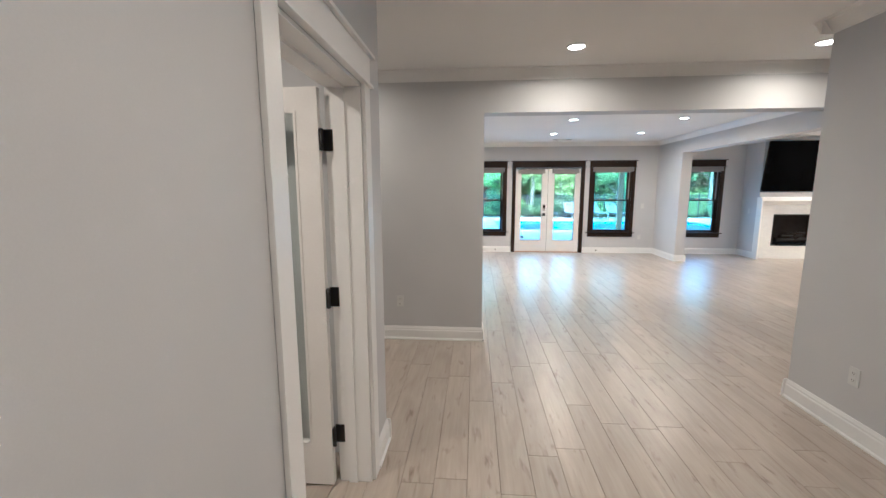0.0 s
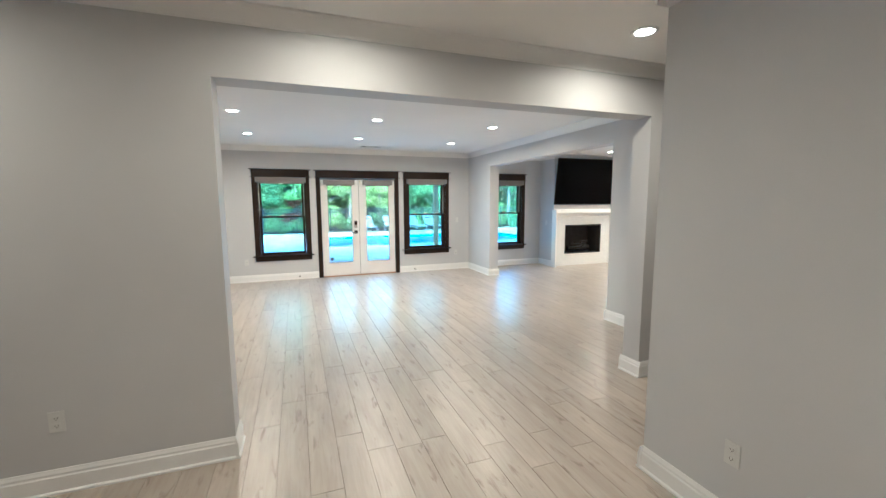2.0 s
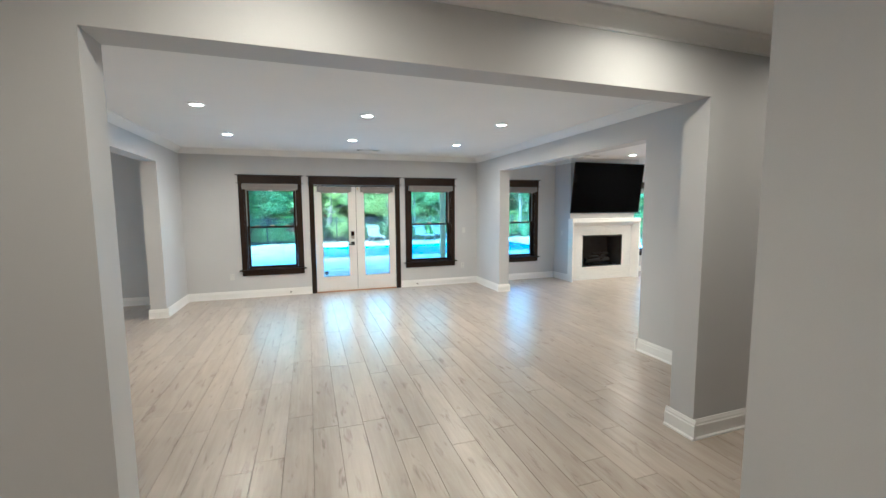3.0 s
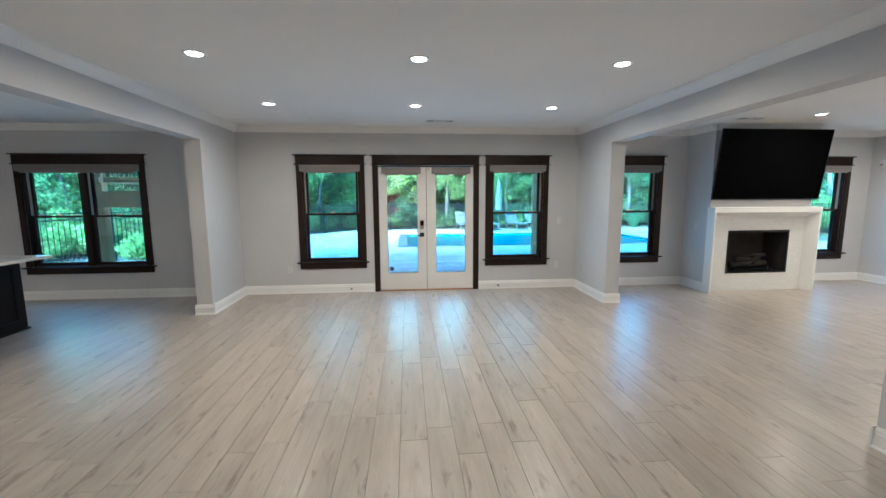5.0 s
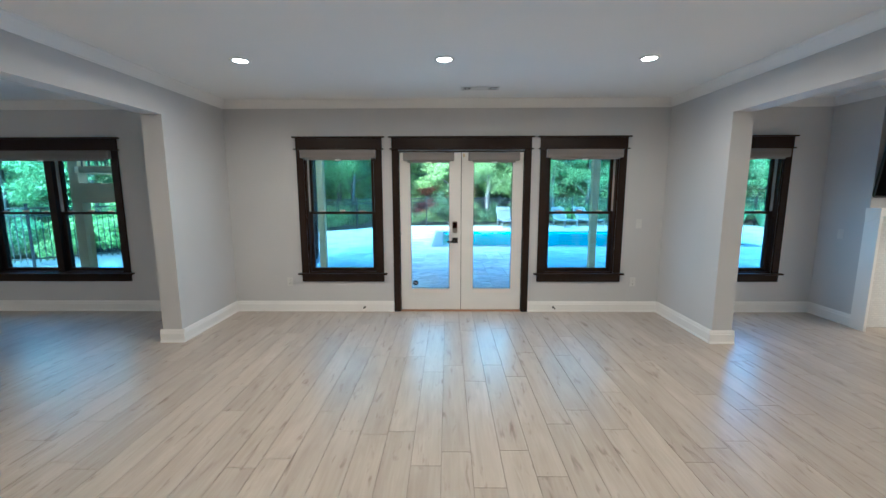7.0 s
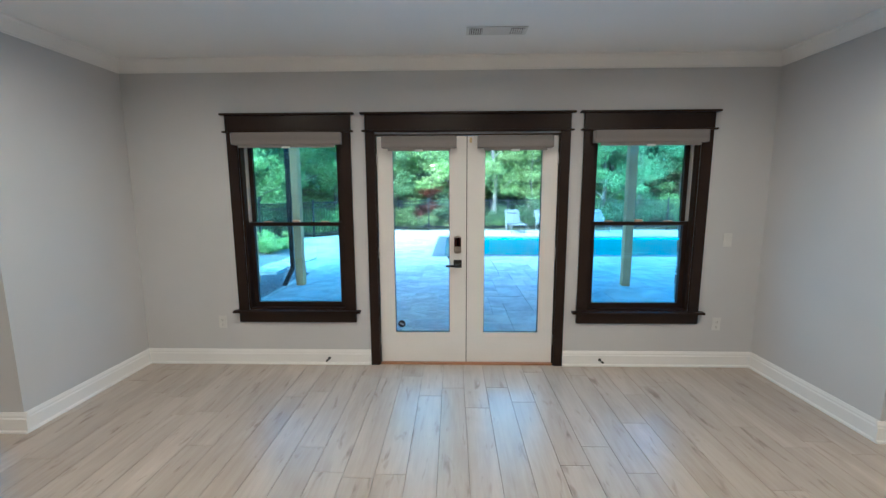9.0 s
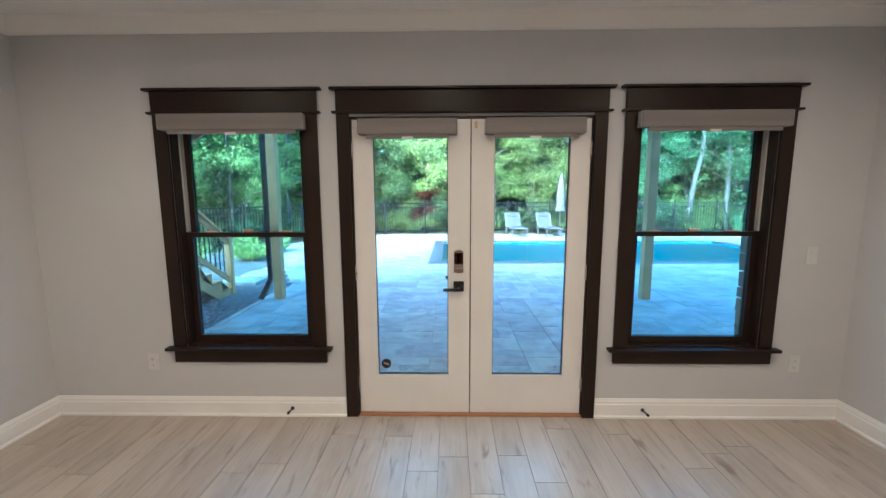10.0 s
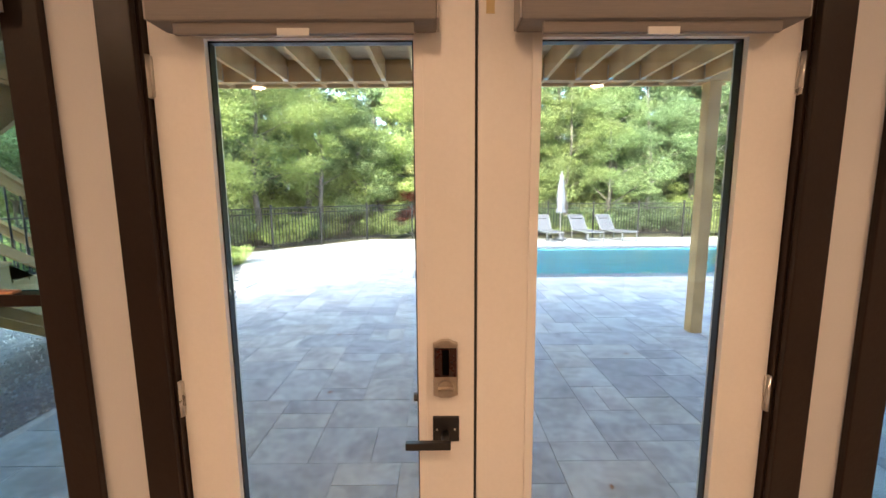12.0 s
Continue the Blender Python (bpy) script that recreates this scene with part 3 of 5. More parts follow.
def leaf_door(name, x0, x1, g0, g1, hinge_x):
    y0, y1, z0, z1, gz0, gz1 = 0.016, 0.060, 0.020, 2.058, 0.303, 1.945
    d = part(name, boxes((x0, g0, y0, y1, z0, z1), (g1, x1, y0, y1, z0, z1), (g0, g1, y0, y1, z0, gz0), (g0, g1, y0, y1, gz1, z1)), DOOR_WHITE, D)
    bead = sash_frame(g0 - 0.022, g1 + 0.022, gz0 - 0.022, gz1 + 0.022, y0 - 0.007, y0, 0.022, 0.022, 0.022)
    part("glazing_bead", bead, DOOR_WHITE, d)
    part("gasket", sash_frame(g0, g1, gz0, gz1, y0 + 0.010, y0 + 0.032, 0.004, 0.004, 0.004), BLACK, d)
    part("pane", boxes((g0 + 0.003, g1 - 0.003, y0 + 0.024, y0 + 0.030, gz0 + 0.003, gz1 - 0.003)), GLASS, d).visible_shadow = False
    for z in (0.24, 1.04, 1.86):
        bm = rod(bmesh.new(), (hinge_x, y0 - 0.006, z - 0.05), (hinge_x, y0 - 0.006, z + 0.05), 0.008)
        box(bm, hinge_x - 0.012, hinge_x + 0.012, y0 - 0.004, y0 - 0.001, z - 0.048, z + 0.048)
        part("hinge", bm, STEEL, d, "satin steel hinge")
    return d


left = leaf_door("door_leaf", -0.783, -0.004, -0.648, -0.152, -0.789)
right = leaf_door("door_leaf", 0.004, 0.783, 0.156, 0.650, 0.789)
part("astragal", boxes((-0.003, 0.003, 0.020, 0.056, 0.02, 2.058)), SLOT, D)

# handle set on the active leaf
rose = boxes((-0.115, -0.044, 0.006, 0.016, 0.911, 0.981), bevel=0.002)
hs = part("handle_plate", rose, BLACK, left, "square black handle plate")
bm = rod(bmesh.new(), (-0.082, 0.008, 0.934), (-0.082, -0.040, 0.934), 0.011)
box(bm, -0.185, -0.068, -0.052, -0.036, 0.924, 0.944, bevel=0.003)
part("lever", bm, BLACK, left, "flat black lever handle")
outline = [(-0.034, 1.050), (-0.012, 1.041), (0.012, 1.041), (0.034, 1.050), (0.034, 1.196), (0.022, 1.200), (0.011, 1.206), (-0.011, 1.206), (-0.022, 1.200), (-0.034, 1.196)]
body = bmesh.new()
faces_ = [[body.verts.new((-0.080 + x * k, y, 1.118 + (z - 1.122) * k)) for x, z in outline] for y, k in ((0.016, 0.95), (-0.002, 0.95), (-0.008, 0.89))]
for ra, rb in zip(faces_, faces_[1:]):
    for k in range(len(outline)):
        body.faces.new((ra[k], ra[(k + 1) % len(outline)], rb[(k + 1) % len(outline)], rb[k]))
body.faces.new(faces_[0][::-1])
body.faces.new(faces_[-1])
lk = part("deadbolt", body, BRONZE, left, "satin nickel electronic deadbolt")
part("cover", boxes((-0.109, -0.051, -0.0125, -0.0082, 1.104, 1.182), bevel=0.001), surface("smoked_red_plastic", (0.020, 0.005, 0.004), (0.028, 0.007, 0.005), 0.15, spec=0.4, bump=0), lk, "smoked dark-red battery cover")
part("keypad", boxes((-0.089, -0.071, -0.0140, -0.0127, 1.110, 1.178)), SCREEN, lk)
bm = rod(bmesh.new(), (-0.080, -0.006, 1.072), (-0.080, -0.016, 1.072), 0.023, 0.021, 24)
box(bm, -0.101, -0.059, -0.030, -0.014, 1.066, 1.078, bevel=0.003)
part("thumb_turn", bm, BRONZE, lk)
for x in (-0.104, -0.056):
    part("screw", rod(bmesh.new(), (x, 0.007, 0.947), (x, 0.0045, 0.947), 0.0028, seg=8), STEEL, hs)
part("outside_lever", boxes((-0.172, -0.150, 0.095, 0.110, 0.98, 1.0)), BLACK, left)
for cx in (1.84, 2.655):
    roller_shade(cx, 0.315, BACK + 0.010, 1.952, 2.052, 0.085)
tape = tagged(new("tape_scrap", mesh_of("tape_scrap", boxes((2.272, 2.292, BACK + 0.013, BACK + 0.0155, 2.0, 2.045)), surface("masking_tape", (0.55, 0.42, 0.2), (0.62, 0.5, 0.26), 0.6, bump=0))), "scrap of yellow masking tape on the white door", "tape")
# alarm sticker at the foot of the left pane
bm = bmesh.new()
rod(bm, (0, 0, 0), (0, -0.0012, 0), 0.036, seg=8)
st = tagged(new("window_sticker", mesh_of("window_sticker", bm, BLACK)), "small dark octagonal sticker on the door glass", "sticker")
st.location = (1.655, BACK + 0.0385, 0.375)
st.rotation_euler = (0, radians(22.5), 0)
part("print_bar", boxes((-0.020, 0.020, -0.0022, -0.0014, -0.006, 0.006)), PLASTIC_GREY, st)


def door_stop(x):
    s = thing("door_stop", (x, BACK - 0.017, 0.062), "black spring door stop on the white baseboard", "door stop", "door stops")
    part("base_plate", rod(bmesh.new(), (0, 0, 0), (0, -0.006, 0), 0.013), BLACK, s)
    part("stem", rod(bmesh.new(), (0, -0.006, 0), (0.0, -0.07, 0.006), 0.0055), BLACK, s)
    part("tip", rod(bmesh.new(), (0.0, -0.068, 0.006), (0.0, -0.084, 0.007), 0.010, 0.009), BLACK, s)


door_stop(0.985)
door_stop(3.465)


def outlet(place, turn, gang="outlet"):
    """A duplex outlet or a switch; its back is at local y = 0 and it faces -y."""
    o = thing("wall_outlet" if gang == "outlet" else "light_switch", place, "white duplex wall outlet in a white plate" if gang == "outlet" else "white rocker light switch in a white plate", "outlet" if gang == "outlet" else "switch", "wall plates", turn)
    part("plate", boxes((-0.036, 0.036, -0.006, -0.0005, -0.058, 0.058), bevel=0.002), PLASTIC, o)
    if gang == "outlet":
        for z in (-0.022, 0.022):
            r = part("receptacle", boxes((-0.017, 0.017, -0.0085, -0.0062, z - 0.015, z + 0.015), bevel=0.001), PLASTIC, o)
            part("slots", boxes((-0.008, -0.006, -0.0095, -0.0087, z - 0.004, z + 0.006), (0.006, 0.008, -0.0095, -0.0087, z - 0.004, z + 0.006), (-0.002, 0.002, -0.0095, -0.0087, z - 0.011, z - 0.007)), SLOT, r)
    else:
        part("rocker", boxes((-0.017, 0.017, -0.011, -0.0062, -0.033, 0.033), bevel=0.002), PLASTIC, o)


outlet((-0.31, W0, 0.41), 0)
outlet((HALL_R, 2.56, 0.40), -90)
outlet((0.0, BACK, 0.40), 0)
outlet((4.49, BACK, 0.40), 0)
outlet((4.52, BACK, 1.16), 0, "switch")
outlet((6.80, 9.84, 1.06), -90, "switch")
sensor = thing("wall_sensor", (EAST, 9.95, 2.12), "small white motion sensor on the grey wall", "sensor", "", -90)
part("housing", boxes((-0.035, 0.035, -0.045, -0.0005, -0.055, 0.055), bevel=0.01), PLASTIC, sensor)
part("lens", boxes((-0.024, 0.024, -0.052, -0.045, -0.045, -0.005), bevel=0.004), PLASTIC_GREY, sensor)

# hall door, standing open into the side room
H = thing("door_2", (HALL_L, 1.52, 0), "open white glazed door in white trim with black hinges", "door")
H["kind"] = "structure"
for a, b in ((-0.512, -0.42), (0.42, 0.512)):
    part("door_casing", boxes((0.0015, 0.020, a, b, 0, 2.062), bevel=0.003), TRIM, H)
part("header", boxes((0.0015, 0.022, -0.516, 0.516, 2.076, 2.20), bevel=0.002), TRIM, H)
part("fillet", boxes((0.0015, 0.034, -0.54, 0.54, 2.062, 2.076), bevel=0.003), TRIM, H)
part("cap", boxes((0.0015, 0.042, -0.55, 0.55, 2.20, 2.216), bevel=0.003), TRIM, H)
for a, b in ((-0.4198, -0.402), (0.402, 0.4198)):
    part("jamb", boxes((-0.172, 0.001, a, b, 0, 2.045)), TRIM, H)
part("jamb", boxes((-0.172, 0.001, -0.402, 0.402, 2.045, 2.0598)), TRIM, H)
part("door_stop_strip", boxes((-0.118, -0.075, 0.390, 0.402, 0, 2.045), (-0.118, -0.075, -0.402, -0.390, 0, 2.045), (-0.118, -0.075, -0.39, 0.39, 2.033, 2.045)), TRIM, H)
dx1, dx0, dy0, dy1 = -0.19, -0.985, 0.352, 0.388
lf = part("door_leaf", boxes((dx0, dx0 + 0.115, dy0, dy1, 0.012, 2.035), (dx1 - 0.115, dx1, dy0, dy1, 0.012, 2.035), (dx0 + 0.115, dx1 - 0.115, dy0, dy1, 0.012, 0.25), (dx0 + 0.115, dx1 - 0.115, dy0, dy1, 1.92, 2.035)), DOOR_WHITE, H)
part("glazing_bead", sash_frame(dx0 + 0.105, dx1 - 0.105, 0.24, 1.93, dy0 - 0.004, dy0, 0.012, 0.012, 0.012), DOOR_WHITE, lf)
part("pane", boxes((dx0 + 0.115, dx1 - 0.115, dy0 + 0.015, dy0 + 0.021, 0.25, 1.92)), GLASS, lf).visible_shadow = False
for z in (0.28, 1.03, 1.80):
    bm = rod(bmesh.new(), (dx1 + 0.010, dy0 + 0.012, z - 0.05), (dx1 + 0.010, dy0 + 0.012, z + 0.05), 0.009)
    box(bm, dx1 + 0.0005, dx1 + 0.004, dy0 + 0.004, dy1 + 0.002, z - 0.048, z + 0.048)
    box(bm, dx1 + 0.004, dx1 + 0.052, 0.399, 0.4016, z - 0.05, z + 0.05)
    part("hinge", bm, BLACK, H, "matte black hinge")

# ---- lamps ----
# the x 1.3 pair and last eight are unseen, added to brighten the rooms
LAMPS = [(x, y) for y in (6.91, 8.60) for x in (0.30, 2.05, 3.785)] + [(-1.0, 3.44), (1.255, 3.46), (3.16, 3.52), (1.3, 0.5), (1.3, -2.4)] + \
        [(x, y) for y in (6.9, 8.76) for x in (7.71,)] + [(9.35, 8.76), (9.35, 6.9), (7.71, 5.0), (9.35, 5.0), (5.06, 3.48), (-1.1, 0.9), (-3.2, 5.9), (-4.8, 5.9)]


def downlight(x, y):
    d = thing("ceiling_downlight", (x, y, CEIL), "lit recessed downlight with a white trim ring", "ceiling light", "recessed downlights")
    ring = revolve(bmesh.new(), [(0.060, -0.001), (0.060, -0.004), (0.066, -0.009), (0.084, -0.006), (0.087, -0.001)], 32)
    part("trim_ring", ring, TRIM, d)
    part("diffuser", revolve(bmesh.new(), [(0.059, -0.0015), (0.059, -0.005), (0.04, -0.006), (0.01, -0.006)], 32), BULB, d, "glowing warm-white diffuser")
    la = new("downlight_lamp", bpy.data.lights.new("downlight_lamp", "AREA"))
    la.data.shape, la.data.size, la.data.energy, la.data.color = "DISK", 0.115, LAMP_WATTS * (1.8 if x < -2.5 else 0.5 if x < -0.9 and y > 2 else 0.98 if y < 2 else 0.58 if y < 4 else 1.25 if x > 6 else 1.05), LAMP_COLOR
    la.data.spread = radians(166)
    la.matrix_world = look((x, y, CEIL - 0.012), (x, y, 0))


for x, y in LAMPS:
    downlight(x, y)


def register(x, y, w, h):
    v = thing("ceiling_vent", (x, y, CEIL), "white ceiling air register with two louvred ends", "vent", "ceiling registers")
    part("plate", boxes((-w / 2, w / 2, -h / 2, h / 2, -0.006, -0.001), bevel=0.002), PLASTIC, v)
    for s in (-1, 1):
        part("recess", boxes((s * w * 0.34 - 0.045, s * w * 0.34 + 0.045, -h * 0.36, h * 0.36, -0.0075, -0.0062)), SLOT, v)
        for k in range(6):
            xk = s * w * 0.34 - 0.037 + k * 0.015
            bm = beam(bmesh.new(), (xk, -h * 0.36, -0.010), (xk, h * 0.36, -0.010), 0.010, 0.002, up=(0.5 * s, 0, 1))
            part("slat", bm, PLASTIC, v)


register(2.43, 9.58, 0.42, 0.14)
register(6.96, 9.10, 0.36, 0.14)

# ---- fireplace and television ----
F = thing("fireplace", (7.68, 9.55, 0), "white fireplace surround with basket-weave mosaic and black firebox", "fireplace")
for x0, x1, z0, z1 in ((-0.845, -0.545, 0.001, 1.30), (0.545, 0.845, 0.001, 1.30), (-0.545, 0.545, 1.0, 1.30), (-0.545, 0.545, 0.001, 0.301)):
    part("mosaic_panel", boxes((x0, x1, -0.014, -0.002, z0, z1)), TILE, F, "white mosaic with grey dots")
for sgn in (-1, 1):
    bm = bmesh.new()
    prof = [(0.92, -0.002), (0.92, -0.16), (0.888, -0.16), (0.80, -0.022), (0.80, -0.016), (0.845, -0.016), (0.845, -0.002)]
    ends = [[bm.verts.new((sgn * x, y, z)) for x, y in prof] for z in (0.0, 1.30)]
    for k in range(len(prof)):
        bm.faces.new((ends[0][k], ends[0][(k + 1) % len(prof)], ends[1][(k + 1) % len(prof)], ends[1][k]))
    bm.faces.new(ends[0][::-1])
    bm.faces.new(ends[1])
    part("leg", bm, TRIM, F)
bm = extrude_profile(bmesh.new(), [(0.002, 1.385), (0.162, 1.385), (0.165, 1.382), (0.165, 1.303), (0.022, 1.215), (0.016, 1.215), (0.016, 1.301), (0.002, 1.301)], (-0.925, 0, 0), (0.925, 0, 0), (0, -1, 0))
part("mantel", bm, TRIM, F)
part("firebox_frame", sash_frame(-0.545, 0.535, 0.298, 1.005, -0.022, -0.013, 0.022, 0.035, 0.022), BLACK, F)
bm = boxes((-0.53, 0.52, 0.44, 0.46, 0.28, 1.02), (-0.575, -0.535, 0.0, 0.46, 0.28, 1.02), (0.525, 0.545, 0.0, 0.46, 0.28, 1.02), (-0.53, 0.52, 0.0, 0.46, 0.285, 0.300), (-0.53, 0.52, 0.0, 0.46, 1.003, 1.02))
part("firebox", bm, FIREBOX, F, "dark firebrick lining")
for i, (x0, x1, y, z, r) in enumerate(((-0.34, 0.32, 0.13, 0.40, 0.045), (-0.28, 0.35, 0.24, 0.41, 0.05), (-0.24, 0.26, 0.17, 0.485, 0.042), (-0.12, 0.30, 0.21, 0.55, 0.034))):
    lg = part("log", rod(bmesh.new(), (x0, y, z), (x1, y + 0.05 * (-1) ** i, z + 0.02), r, r * 0.85, 10), LOG_DARK, F)
    part("branch_stub", rod(bmesh.new(), (x0 * 0.4 + x1 * 0.6, y, z + r * 0.6), (x0 * 0.3 + x1 * 0.7, y - 0.05, z + r + 0.05), r * 0.4, r * 0.3, 8), LOG_DARK, lg)
part("grate", boxes(*[(-0.30 + k * 0.1, -0.288 + k * 0.1, 0.08, 0.32, 0.345, 0.357) for k in range(7)], (-0.34, 0.34, 0.10, 0.112, 0.333, 0.345), (-0.34, 0.34, 0.29, 0.302, 0.333, 0.345), (-0.33, -0.318, 0.10, 0.112, 0.300, 0.40), (0.318, 0.33, 0.10, 0.112, 0.300, 0.40)), BLACK, F)

TV = thing("television", (7.685, 9.43, 2.045), "large black wall-mounted flat television, switched off", "television")
TV.rotation_euler = (radians(7), 0, 0)
part("back_cover", boxes((-0.915, 0.915, -0.004, 0.030, -0.535, 0.535), bevel=0.006), BLACK, TV)
part("screen", boxes((-0.922, 0.922, -0.010, -0.0045, -0.533, 0.542)), SCREEN, TV)
part("bezel", sash_frame(-0.93, 0.93, -0.548, 0.548, -0.014, -0.002, 0.008, 0.008, 0.012), BLACK, TV)
part("wall_bracket", boxes((-0.30, 0.30, 0.030, 0.06, -0.2, 0.2), (-0.25, -0.20, 0.05, 0.115, 0.0, 0.05), (0.20, 0.25, 0.05, 0.115, 0.0, 0.05)), BLACK, TV)

# ---- bar cabinet in the side room ----
I = thing("bar_cabinet", (-3.4, 7.40, 0), "black painted bar cabinet with a shoe moulding", "cabinet")
part("body", boxes((-0.68, 0.68, -1.22, 1.24, 0.0, 0.868), bevel=0.003), CABINET, I)
part("base_trim", boxes((-0.69, 0.70, -1.235, 1.255, 0.0, 0.018), bevel=0.004), CABINET, I)
part("end_panel", sash_frame(-0.62, 0.62, 0.06, 0.83, 1.2405, 1.246, 0.07, 0.07, 0.07), CABINET, I)
for k in range(3):
    bm = bmesh.new()
    y0 = -1.16 + k * 0.8
    box(bm, 0.6805, 0.687, y0, y0 + 0.07, 0.06, 0.83)
    box(bm, 0.6805, 0.687, y0 + 0.68, y0 + 0.75, 0.06, 0.83)
    box(bm, 0.6805, 0.687, y0 + 0.07, y0 + 0.68, 0.06, 0.13)
    box(bm, 0.6805, 0.687, y0 + 0.07, y0 + 0.68, 0.76, 0.83)
    part("side_panel", bm, CABINET, I)
tagged(new("bar_worktop", mesh_of("bar_worktop", boxes((-4.1, -2.36, 6.12, 8.66, 0.8685, 0.90), bevel=0.004), QUARTZ)), "white quartz worktop overhanging the black bar cabinet", "worktop")

# ---- garden ----
PATIO = -0.15
rng = random.Random(4)
POOL = (1.90, 11.6, 17.72, 22.0)      # water's edge
PATIO_X, PATIO_Y = (-0.95, 17.6), (OUT + 0.02, 25.0)

ground = bmesh.new()
GR = -0.24
xs, ys = [-900, -60, -0.95, POOL[0] - 0.34, POOL[1] + 0.34, 60, 900], [-900, OUT, POOL[2] - 0.34, POOL[3] + 0.34, 60, 900]
grid = [[ground.verts.new((x, y, GR)) for y in ys] for x in xs]
for i in range(len(xs) - 1):
    for j in range(len(ys) - 1):
        if not (i == 3 and j == 2):
            ground.faces.new((grid[i][j], grid[i + 1][j], grid[i + 1][j + 1], grid[i][j + 1]))
setting("ground", ground, SOIL, "leaf-strewn forest ground beyond the patio", "ground")
setting("house_slab", boxes((WEST - 0.15, EAST + 0.15, SOUTH - 0.15, OUT + 0.0, -0.20, -0.012)), GROOVE, "dark subfloor under the planks", "floor")
setting("house_footing", boxes((WEST - 0.15, EAST + 0.15, OUT - 0.05, OUT + 0.012, -0.6, -0.015)), GROUT, "concrete footing under the garden wall", "footing")

# pool: basin, coping, water
x0, x1, y0, y1 = POOL
depth = -1.6
bm = bmesh.new()
box(bm, x0 - 0.1, x1 + 0.1, y0 - 0.1, y1 + 0.1, depth - 0.1, depth)
box(bm, x0 - 0.1, x0, y0 - 0.1, y1 + 0.1, depth, PATIO - 0.05)
box(bm, x1, x1 + 0.1, y0 - 0.1, y1 + 0.1, depth, PATIO - 0.05)
box(bm, x0, x1, y0 - 0.1, y0, depth, PATIO - 0.05)
box(bm, x0, x1, y1, y1 + 0.1, depth, PATIO - 0.05)
pool = tagged(new("swimming_pool", mesh_of("swimming_pool", bm, PLASTER)), "rectangular in-ground pool with blue plaster and slate coping", "pool")
for k in range(4):
    part("step", boxes((x1 - 0.5 * (4 - k), x1 - 0.5 * (3 - k), y0 + 0.3, y1 - 0.3, depth, PATIO - 1.15 + 0.27 * k), bevel=0.02), PLASTER, pool)
water = tagged(new("water", mesh_of("water", boxes((x0, x1, y0, y1, PATIO - 0.075, PATIO - 0.07)), WATER)), "calm blue-green pool water", "water", "", "structure")
water.visible_shadow = False
long_me = mesh_of("coping_stone", boxes((0, 0.596, 0, 0.34, -0.055, 0.012), bevel=0.008), COPING)
side_me = mesh_of("coping_stone", boxes((0, 0.34, 0, 0.596, -0.055, 0.012), bevel=0.008), COPING)
n = int((x1 - x0 + 0.68) / 0.6)
for k in range(n):
    for y in (y0 - 0.34, y1):
        part("coping_stone", long_me, COPING, pool).location = (x0 - 0.34 + k * 0.6, y, PATIO)
for k in range(int((y1 - y0) / 0.6) + 1):
    for x in (x0 - 0.34, x1):
        part("coping_stone", side_me, COPING, pool).location = (x, min(y0 + k * 0.6, y1 - 0.596), PATIO)


# stacked-stone veneer on the garden face of the house, between two windows
g = random.Random(19)
veneer = setting("wall_veneer", boxes((4.26, 5.32, OUT + 0.002, OUT + 0.05, PATIO + 0.002, 2.6)), GROUT, "stacked ledge-stone veneer beside the windows", "wall")
z = PATIO + 0.004
while z < 2.5:
    rh, x = g.uniform(0.07, 0.14), 4.23 + g.uniform(-0.012, 0.02)
    while x < 5.32:
        x1_ = min(x + g.uniform(0.16, 0.42), 5.34 + g.uniform(-0.015, 0.015))
        stone_bm = boxes((x + 0.004, x1_ - 0.004, OUT + 0.004, OUT + g.uniform(0.08, 0.11), z + 0.004, z + rh - 0.004))
        for v in stone_bm.verts:
            v.co += Vector((g.uniform(-0.006, 0.006), g.uniform(-0.008, 0.008) * (v.co.y > OUT + 0.05), g.uniform(-0.004, 0.004)))
        part("ledge_stone", stone_bm, FIELDSTONE, veneer)
        x = x1_
    z += rh

# deck overhead with its posts
deck = thing("timber_deck", (2.2, 12.2, PATIO), "raised deck of new treated pine on square posts", "deck")
DZ = 2.86 - PATIO
joist_me = mesh_of("joist", boxes((-0.02, 0.02, -1.85, 1.95, DZ, DZ + 0.235)), PINE)
for k in range(17):
    part("joist", joist_me, PINE, deck).location = (-2.86 + k * 0.365, 0, 0)
part("rim_board", boxes((-3.0, 3.4, 1.95, 1.99, DZ, DZ + 0.235)), PINE, deck)
part("ledger", boxes((-3.0, 3.4, -1.895, -1.855, DZ, DZ + 0.235)), PINE, deck)
part("girder", boxes((-3.1, 3.4, 1.68, 1.72, DZ - 0.008, DZ + 0.225), (-3.1, 3.4, 1.73, 1.77, DZ - 0.008, DZ + 0.225)), PINE, deck)
board_me = mesh_of("deck_board", boxes((-3.05, 3.45, -0.069, 0.069, DZ + 0.237, DZ + 0.262)), PINE_BOUNCE)
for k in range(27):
    part("deck_board", board_me, PINE_BOUNCE, deck).location = (0, -1.80 + k * 0.145, 0)
hang_me = mesh_of("joist_hanger", boxes((-0.026, -0.0205, 1.66, 1.678, DZ + 0.01, DZ + 0.15), (0.0205, 0.026, 1.66, 1.678, DZ + 0.01, DZ + 0.15), (-0.026, 0.026, 1.60, 1.678, DZ - 0.004, DZ - 0.0005)), STEEL)
for k in range(17):
    part("joist_hanger", hang_me, STEEL, deck).location = (-2.86 + k * 0.365, 0, 0)
